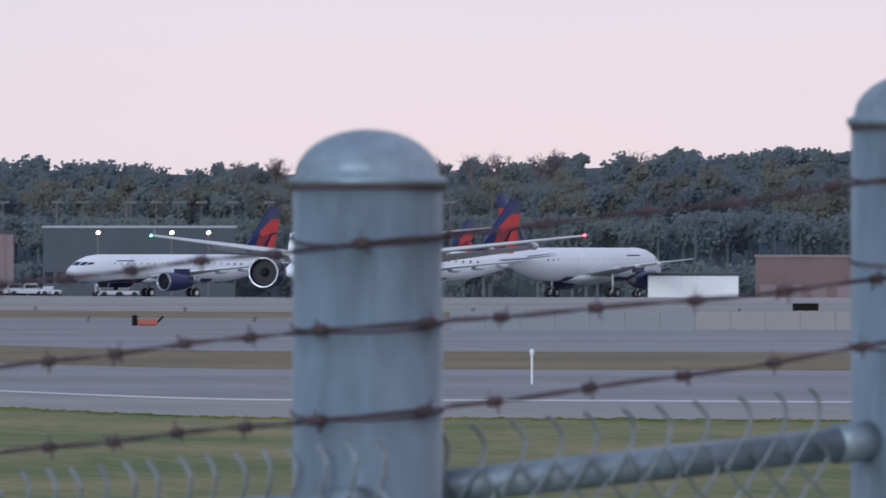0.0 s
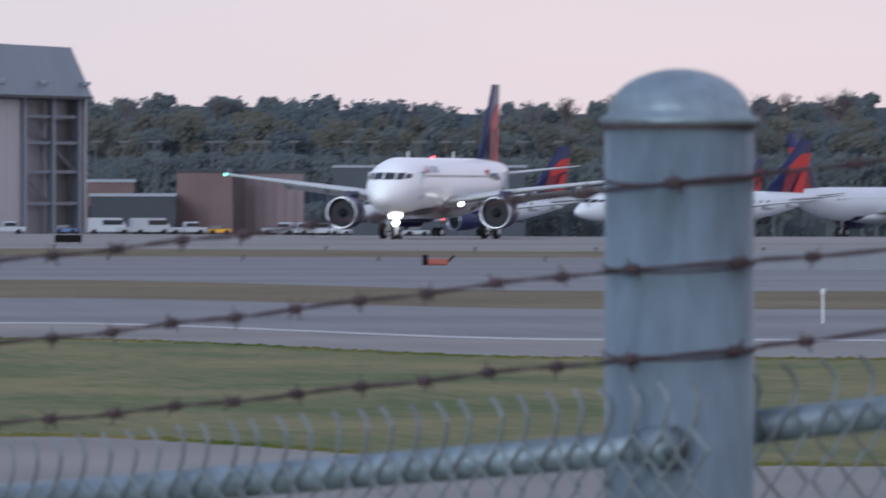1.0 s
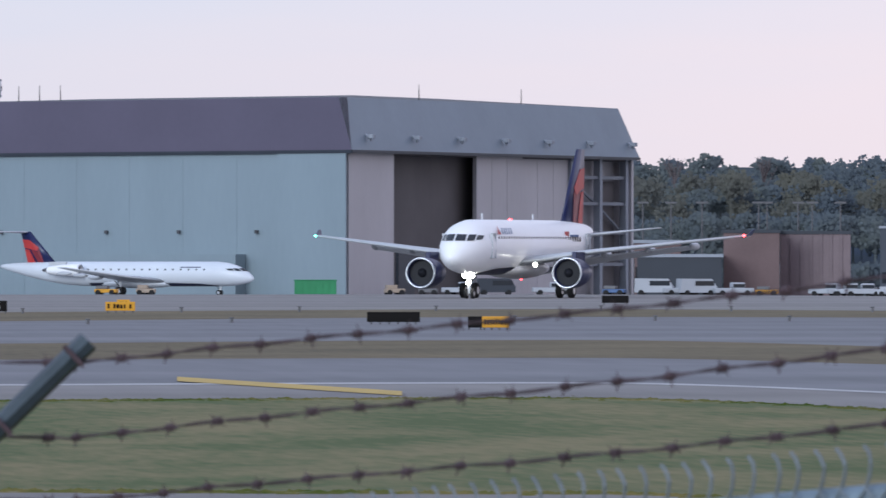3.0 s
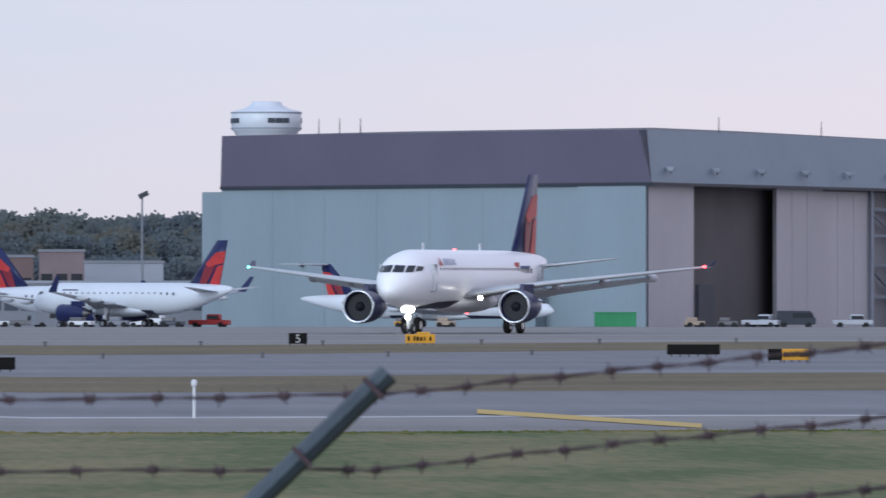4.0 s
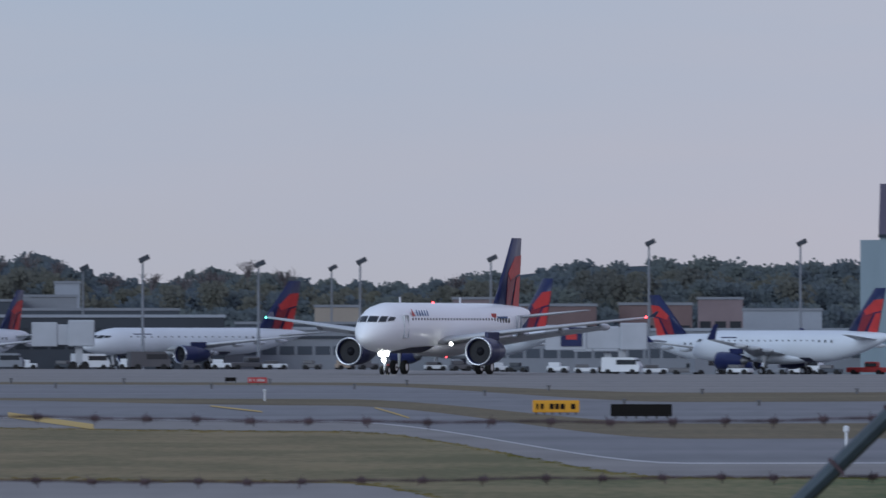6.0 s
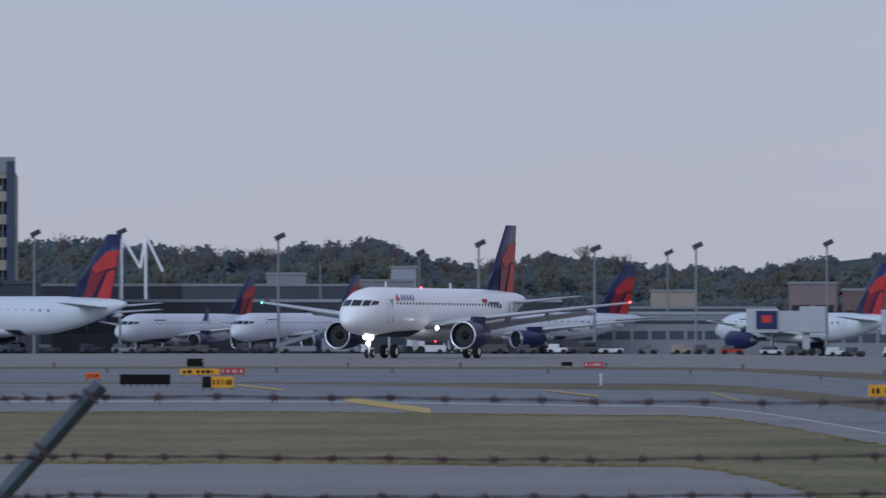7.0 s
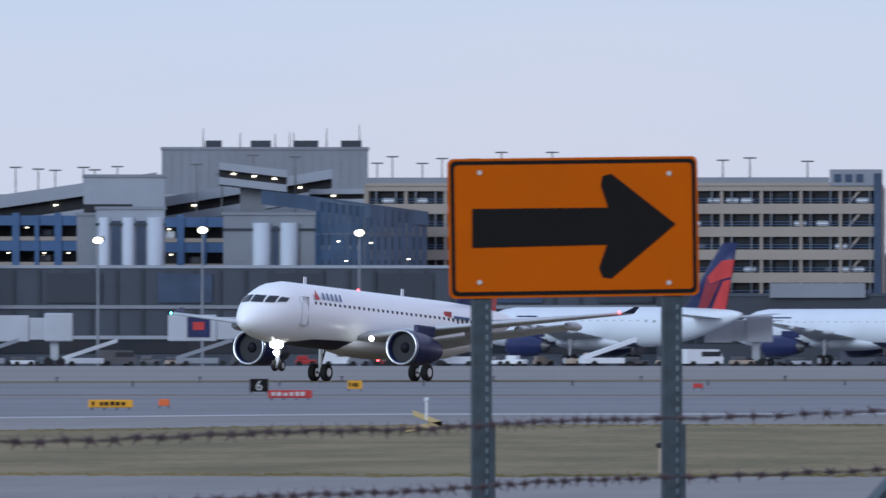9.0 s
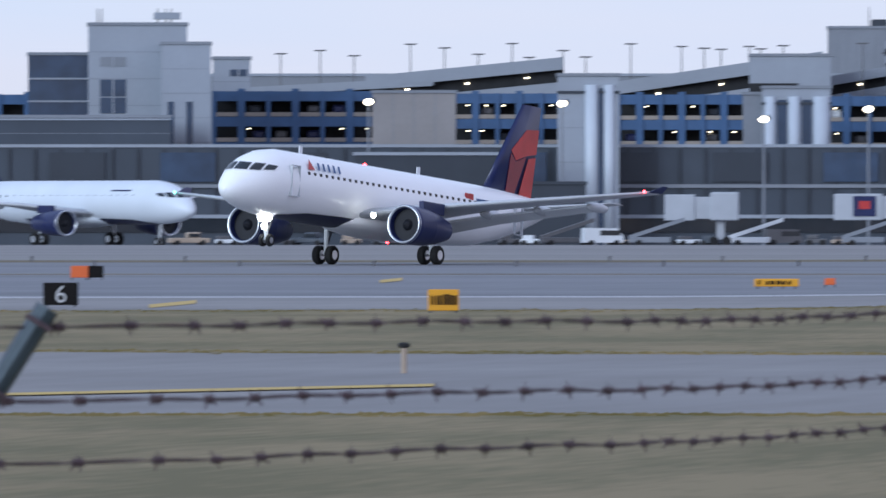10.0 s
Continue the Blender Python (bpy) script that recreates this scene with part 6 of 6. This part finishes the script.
def barbed_wire(points, label, spacing=0.102, parent=None, sag=0.0):
    """Two twisted strands through the points, with a barb at every spacing."""
    pts = [Vector(p) for p in points]
    seg = [(b - a).length for a, b in zip(pts, pts[1:])]
    total = sum(seg)

    def at(s):
        for a, b, l in zip(pts, pts[1:], seg):
            if s <= l:
                return a + (b - a) * (s / l), (b - a).normalized()
            s -= l
        return pts[-1], (pts[-1] - pts[-2]).normalized()
    bm = bmesh.new()
    for ph in (0, math.pi):
        n = int(total / 0.02)
        rings = []
        for i in range(n + 1):
            c, w = at(total * i / n)
            side = w.cross(Vector((0, 0, 1))).normalized()
            a = ph + i * 0.55
            wob = 0.0012 * math.sin(i * 0.37) + 0.002 * math.sin(i * 0.06)
            c = c + 0.0015 * (math.cos(a) * side + math.sin(a) * Vector((0, 0, 1))) + Vector((0, 0, wob))
            rings.append([c + 0.0013 * (math.cos(q) * side + math.sin(q) * Vector((0, 0, 1))) for q in (0, 1.57, 3.14, 4.71)])
        quads(bm, rings)
    wire = tagged(link("barbed_wire", bm, "rust"), label, "fence wire", "strands of barbed wire")
    bm = bmesh.new()
    k = 0
    s = 0.03
    while s < total:
        c, w = at(s)
        i = s / 0.02
        c = c + Vector((0, 0, 0.0012 * math.sin(i * 0.37) + 0.002 * math.sin(i * 0.06)))
        side = w.cross(Vector((0, 0, 1))).normalized()
        a = random.uniform(0, 3.14)
        for j in range(2):
            dvec = (math.cos(a + j * 1.3) * side + math.sin(a + j * 1.3) * Vector((0, 0, 1)) + w * random.uniform(-0.5, 0.5)).normalized()
            tube(bm, c - dvec * 0.014 + w * 0.004 * j, c + dvec * 0.014 + w * 0.004 * j, 0.0016, 0.0008, n=4)
        tube(bm, c - w * 0.007, c + w * 0.009, 0.0058, n=6)
        s += spacing * random.uniform(0.93, 1.07)
    tagged(part("barb", bm, "rust", wire), kind="stuff")
    return wire


random.seed(21)
for k in range(3):
    line = [(BEND, BEND_Z[k])] + [(polar(r[0], r[1]) + AWAY, r[2 + k]) for r in WEST]
    pts = []
    for (p0, z0), (p1, z1) in zip(line, line[1:]):
        for i in range(8):
            p = p0.lerp(p1, i / 8)
            pts.append(Vector((p.x, p.y, z0 + (z1 - z0) * i / 8 + 0.003 * math.sin(3.1 * p.x + k))))
    barbed_wire(pts, "rusty twisted barbed wire strand above the fence", spacing=0.116)

# gate posts with dome caps
A0 = POST.copy()
POST_B = polar(-832, 11.9)


def gate_post(at, top):
    root = empty("gate_post", (at.x, at.y, 0), 0, "thick galvanised steel gate post with a dome cap", "fence post", "gate posts")
    r = 0.0815
    part("tube", tb((0, 0, 0), (0, 0, top - 0.055), r, n=40), "galv_post", root, "", True)
    part("dome_cap", lathe(bmesh.new(), [(top - 0.062, r + 0.001), (top - 0.060, r + 0.005), (top - 0.053, r + 0.005), (top - 0.050, r - 0.003)] + [(top - 0.05 + 0.05 * math.sin(a), (r - 0.003) * math.cos(a)) for a in [radians(q) for q in (8, 18, 30, 42, 54, 66, 78, 86)]], 40), "galv", root, "", True)
    part("cap_seam", lathe(bmesh.new(), [(top - 0.066, r + 0.002), (top - 0.061, r + 0.002)], 40), "rust", root)
    for z in (top - 0.118, top - 0.212, top - 0.307):
        bm = bmesh.new()      # a tie wire, higher at the back
        lathe(bm, [(z - 0.0016, r + 0.0022), (z + 0.0016, r + 0.0022)], 40, caps=False)
        for v in bm.verts:
            v.co.z += 0.10 * v.co.y + 0.04 * v.co.x
        part("tie_wire", bm, "rust", root)
    return root


TOP_A = up(221, 11.4)
gate_post(A0, TOP_A)
gate_post(POST_B, up(322, 11.9))
# strands from the bend of the fence, round the front of the gate post and on to the next post
for k, (zl, zr, zn) in enumerate(POST_Z):
    r = 0.0885
    u = (BEND - A0).normalized()
    left = A0 + Vector((-0.0875, -0.012, 0))
    pts = [Vector((*BEND.lerp(left, i / 14).xy, BEND_Z[k] + (zl - BEND_Z[k]) * i / 14 - 0.003 * math.sin(math.pi * i / 14))) for i in range(15)]
    for i in range(1, 12):
        a = radians(188 + 164 * i / 12)
        pts.append(Vector((A0.x + r * math.cos(a), A0.y + r * math.sin(a), zl + (zr - zl) * i / 12)))
    right, fb = A0 + Vector((0.0875, -0.012, 0)), POST_B + Vector((-0.02, -0.085, 0))
    pts += [Vector((*right.lerp(fb, i / 8).xy, zr + (zn - zr) * i / 8 - 0.004 * math.sin(math.pi * i / 8))) for i in range(9)]
    barbed_wire(pts, "rusty barbed wire strand sloping up to the gate post", spacing=0.134)


# top rails and chain link
def rail(p, q, label):
    r = empty("fence_rail", p, 0, label, "fence rail", "fence rails")
    part("tube", tb((0, 0, 0), Vector(q) - Vector(p), 0.0190, n=20), "galv", r, "", True)
    w = (Vector(q) - Vector(p)).normalized()
    part("rail_end", tb(Vector(q) - Vector(p) - w * 0.05, Vector(q) - Vector(p), 0.0225, n=20), "galv", r, "", True)
    return r


def chain_link(p, q, label, pitch=0.0535, height=0.42, over=0.052):
    """Woven zigzag wires hung over a rail, with their twisted cut ends standing above it."""
    p, q = Vector(p), Vector(q)
    L = (q - p).length
    w = (q - p) / L
    side = w.cross(Vector((0, 0, 1))).normalized()
    up_ = Vector((0, 0, 1))
    p = p + side * (0.024 if side.y < 0 else -0.024) + up_ * 0.016      # it hangs on the road side of the rail
    bm = bmesh.new()
    n = int(L / pitch)
    drop = pitch * 0.5
    for i in range(n):
        jit = random.uniform(-0.005, 0.005)
        c = p + w * (pitch * i + jit)
        lean = random.uniform(-0.004, 0.004)
        # the twisted end: out along the rail, then hooked back
        tip = [c, c + w * 0.008 + up_ * over * 0.25, c + w * 0.011 + up_ * over * 0.55, c + w * (0.004 + lean) + up_ * over * 0.82, c - w * (0.008 - lean) + up_ * over]
        for a, b in zip(tip, tip[1:]):
            tube(bm, a, b, 0.0024, n=5)
        for d in (1, -1):
            path = [c + side * (0.003 * d)]
            for k in range(1, int(height / drop)):
                path.append(c + w * (d * pitch * 0.5 * (k % 2)) - up_ * (drop * k) + side * (0.003 * d * (-1) ** k))
            for a, b in zip(path, path[1:]):
                tube(bm, a, b, 0.0019, n=5)
    ob = link("chain_link_fence", bm, "mesh")
    return tagged(ob, label, "fence mesh", kind="stuff")


rA, rW = up(-384, 13.1), 2.852
railp = Vector((*BEND.lerp(A0, 0.06).xy, rW))
railq = Vector((A0.x - 0.022, A0.y - 0.104, rA))
rail(railp, railq, "galvanised top rail of a chain link fence")
random.seed(77)
chain_link(railp, railq + (railq - railp).normalized() * 0.16, "dull chain link mesh with cut wire ends")
railr = Vector((*A0.xy, up(-418, 11.4))) + (POST_B - A0).normalized() * 0.08
rails = Vector((*POST_B.xy, up(-328, 11.9))) - (POST_B - A0).normalized() * 0.08
rail(railr, rails, "galvanised rail between gate posts")
chain_link(railr, rails, "dull chain link mesh below the gate rail")


def line_post(stand, b, d, e_top, lean_x, drop):
    """A line post with a sloping arm for the strands."""
    top = polar(b, d, up(e_top, d)) + stand
    a = heading(b)
    left = Vector((-math.cos(a), -math.sin(a), 0))
    foot = top + left * lean_x + Vector((0, 0, -drop))
    root = empty("line_post", (foot.x, foot.y, 0), math.degrees(a), "weathered fence line post with a sloping wire arm", "fence post", "line posts")
    m = root.matrix_basis.inverted()
    t0, f0 = m @ top, m @ foot
    part("post", tb((0, 0, 0), (0, 0, f0.z + 0.02), 0.03, n=16), "galv_arm", root, "", True)
    w = (t0 - f0).normalized()
    u = Vector((0, 1, 0))
    v = w.cross(u).normalized()
    bm = bmesh.new()
    hw = 0.0165
    ring = lambda c: [c + u * 0.014 + v * hw, c - u * 0.014 + v * hw * 0.7, c - u * 0.02, c - u * 0.014 - v * hw * 0.7, c + u * 0.014 - v * hw]
    quads(bm, [ring(f0 - w * 0.02), ring(t0 - w * 0.006), [c * 1.0 for c in ring(t0)]])
    bmesh.ops.recalc_face_normals(bm, faces=bm.faces)
    arm = part("arm", bm, "galv_arm", root)
    for k in (0.08, 0.45, 0.8):
        c = t0 + (f0 - t0) * k
        part("clip", tb(c - u * 0.03 - v * 0.02, c - u * 0.03 + v * 0.02, 0.004, n=6), "rust", arm)


line_post(BACK, 2160, 15.25, -153, 0.28, 0.27)
line_post(AWAY, 4430, 20.95, -116, 0.26, 0.29)
line_post(AWAY, 7236, 14.2, -172, 0.16, 0.25)


# ---- woods ----
def woods(name, label, skyline, d0, d1, n, material, seed, size=0.47, m=260, flat=False):
    """A belt of trees: uneven crowns of many small leaf faces over trunks; skyline gives the height by bearing."""
    rng = np.random.RandomState(seed)
    b_lo, b_hi = skyline[0][0], skyline[-1][0]
    vs = []
    count = 0
    for i in range(n):
        b, d = rng.uniform(b_lo, b_hi), rng.uniform(d0, d1)
        e = lerp_table(skyline, b)[0] * (1 if flat else rng.uniform(0.62, 1.0) if rng.rand() < 0.75 else rng.uniform(0.95, 1.04))
        c, g, top = place(b, d), gz(b, d), up(e, d)
        R = rng.uniform(2.0, 5.0)
        # four or five limbs, each with its own clump of leaves
        k = rng.randint(4, 6)
        hub = rng.normal(size=(k, 3)).clip(-1.5, 1.5) * (R * 0.45, R * 0.45, R * 0.25)
        hub[0] = (0, 0, R * 0.25)
        which = rng.randint(0, k, m)
        v = rng.normal(size=(m, 3))
        v /= np.linalg.norm(v, axis=1)[:, None]
        rr = R * 0.62 * rng.uniform(0.2, 0.97, m)
        p = hub[which] + v * rr[:, None]
        p = np.stack([c.x + p[:, 0], c.y + p[:, 1], top - R * 0.85 + p[:, 2] * 0.95], 1)
        s = size * rng.uniform(0.5, 1.25, m)[:, None]
        u = rng.normal(size=(m, 3)) * (1, 0.22, 1)
        u /= np.linalg.norm(u, axis=1)[:, None]
        w = np.cross(u, rng.normal(size=(m, 3)) * (0.22, 0, 0.22) + (0, 1, 0))
        w /= np.linalg.norm(w, axis=1)[:, None] + 1e-6
        q = np.stack([p - u * s, p - w * s * 0.7, p + u * s, p + w * s * 0.8], 1)
        vs.append(q.reshape(-1, 3))
        vs.append(np.array([(c.x - 0.3, c.y, g), (c.x + 0.3, c.y, g), (c.x + 0.12, c.y, top - R * 0.4), (c.x - 0.12, c.y, top - R * 0.4)]))
        count += m + 1
    co = np.concatenate(vs).astype(np.float32)
    me = bpy.data.meshes.new(name)
    me.vertices.add(count * 4)
    me.vertices.foreach_set("co", co.ravel())
    me.loops.add(count * 4)
    me.loops.foreach_set("vertex_index", np.arange(count * 4, dtype=np.int32))
    me.polygons.add(count)
    me.polygons.foreach_set("loop_start", np.arange(0, count * 4, 4, dtype=np.int32))
    me.update(calc_edges=True)
    me.materials.append(M[material])
    return tagged(new(name, me), label, "woods", kind="stuff")


SKY = [(-1500, 185), (-760, 188), (-400, 190), (-200, 172), (0, 165), (150, 162), (340, 160), (450, 158), (700, 166), (900, 174), (1060, 176), (1180, 166), (1500, 145), (2000, 130), (2430, 130), (2520, 138), (2680, 134), (2800, 142), (2950, 135), (3150, 116), (3300, 92), (3480, 100),
       (3600, 118), (3720, 104), (3800, 98), (3880, 120), (3960, 146), (4040, 140), (4140, 120), (4300, 132), (4450, 142), (4600, 140), (4900, 130), (6000, 120), (7900, 120)]
WOOD = [r for r in SKY if -1000 < r[0] < 4800] + [(4900, 130)]
# all belts and the hill wear leaf colours with haze painted in
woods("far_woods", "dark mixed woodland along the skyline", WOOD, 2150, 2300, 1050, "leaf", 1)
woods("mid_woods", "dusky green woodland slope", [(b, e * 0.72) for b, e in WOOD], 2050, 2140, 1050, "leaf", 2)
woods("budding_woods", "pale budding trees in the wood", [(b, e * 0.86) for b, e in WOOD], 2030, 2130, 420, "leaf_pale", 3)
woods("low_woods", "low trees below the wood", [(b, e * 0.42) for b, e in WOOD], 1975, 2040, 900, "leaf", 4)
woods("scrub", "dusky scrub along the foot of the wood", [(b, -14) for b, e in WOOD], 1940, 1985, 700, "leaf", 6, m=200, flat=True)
# the hill that carries the woods
bm = bmesh.new()
prev = None
for b in range(-1600, 8001, 80):
    e = lerp_table(SKY, b)[0]
    row = [bm.verts.new(place(b, d, z)) for d, z in ((1990, gz(b, 1990) - 1), (2080, up(e * 0.40, 2080)), (2190, up(e * 0.74, 2190)), (2310, up(e * 0.88, 2310)), (2500, up(e * 0.5, 2500)))]
    if prev:
        for i in range(4):
            bm.faces.new((prev[i], row[i], row[i + 1], prev[i + 1]))
    prev = row
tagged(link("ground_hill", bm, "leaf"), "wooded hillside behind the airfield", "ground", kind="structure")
# bare-branched crowns standing above the skyline
random.seed(8)
for i in range(46):
    b = random.choice((random.uniform(-200, 420), random.uniform(-700, 4560), random.uniform(3500, 4500)))
    e = lerp_table(SKY, b)[0] + random.uniform(2, 20)
    d = 2140
    p = place(b, d)
    z0, z1 = up(e * 0.5, d), up(e, d)
    root = empty("bare_tree", (p.x, p.y, z0), random.uniform(0, 360), "tall bare-branched tree above the wood", "tree", "bare trees")
    hh = z1 - z0
    rad = random.uniform(2.6, 4.4)
    part("trunk", tb((0, 0, 0), (0, 0, hh * 0.75), 0.3, 0.1, n=6), "bark", root)
    bm = bmesh.new()
    for j in range(13):
        a = random.uniform(0, 6.28)
        q = Vector((0, 0, hh * random.uniform(0.25, 0.6)))
        k = random.uniform(0.3, 0.8)
        tip = Vector((math.cos(a) * rad * k, math.sin(a) * rad * k, hh - rad + rad * math.sqrt(max(0.05, 1 - k * k)) * random.uniform(0.5, 0.9)))
        tube(bm, q, tip, 0.11, 0.05, n=4)
        for l in range(8):
            o = q.lerp(tip, random.uniform(0.45, 1.0))
            w = Vector((random.gauss(0, 1), random.gauss(0, 1), abs(random.gauss(0.5, 0.6)))).normalized() * random.uniform(0.6, 1.6)
            if (o + w).z < hh:
                tube(bm, o, o + w, 0.045, 0.02, n=3)
    tagged(part("twig", bm, "bark", root), kind="stuff")


# ragged tufts along the pavement edges
random.seed(31)
bm = bmesh.new()
for i, off in ((5, 2.0), (6, -2.0), (7, 3.0)):
    b = -1000
    while b < 7400:
        b += random.uniform(3, 14)
        v = lerp_table(EDGES, b)[i] + off + random.gauss(0, 1.2)
        d = EYE * F / v
        p = place(b, d)
        for k in range(3):
            h, w = random.uniform(0.012, 0.045), random.uniform(0.05, 0.16)
            q = p + Vector((random.uniform(-0.1, 0.1), random.uniform(-0.3, 0.3), 0))
            bm.faces.new([bm.verts.new(q + Vector((-w, 0, 0))), bm.verts.new(q + Vector((w, 0, 0))), bm.verts.new(q + Vector((random.uniform(-0.03, 0.03), 0, h)))])
tagged(link("grass_tufts", bm, "grass"), "ragged grass tufts along pavement edges", "grass", kind="stuff")


def motions():
    walk(HERO, hero_rows())


motions()
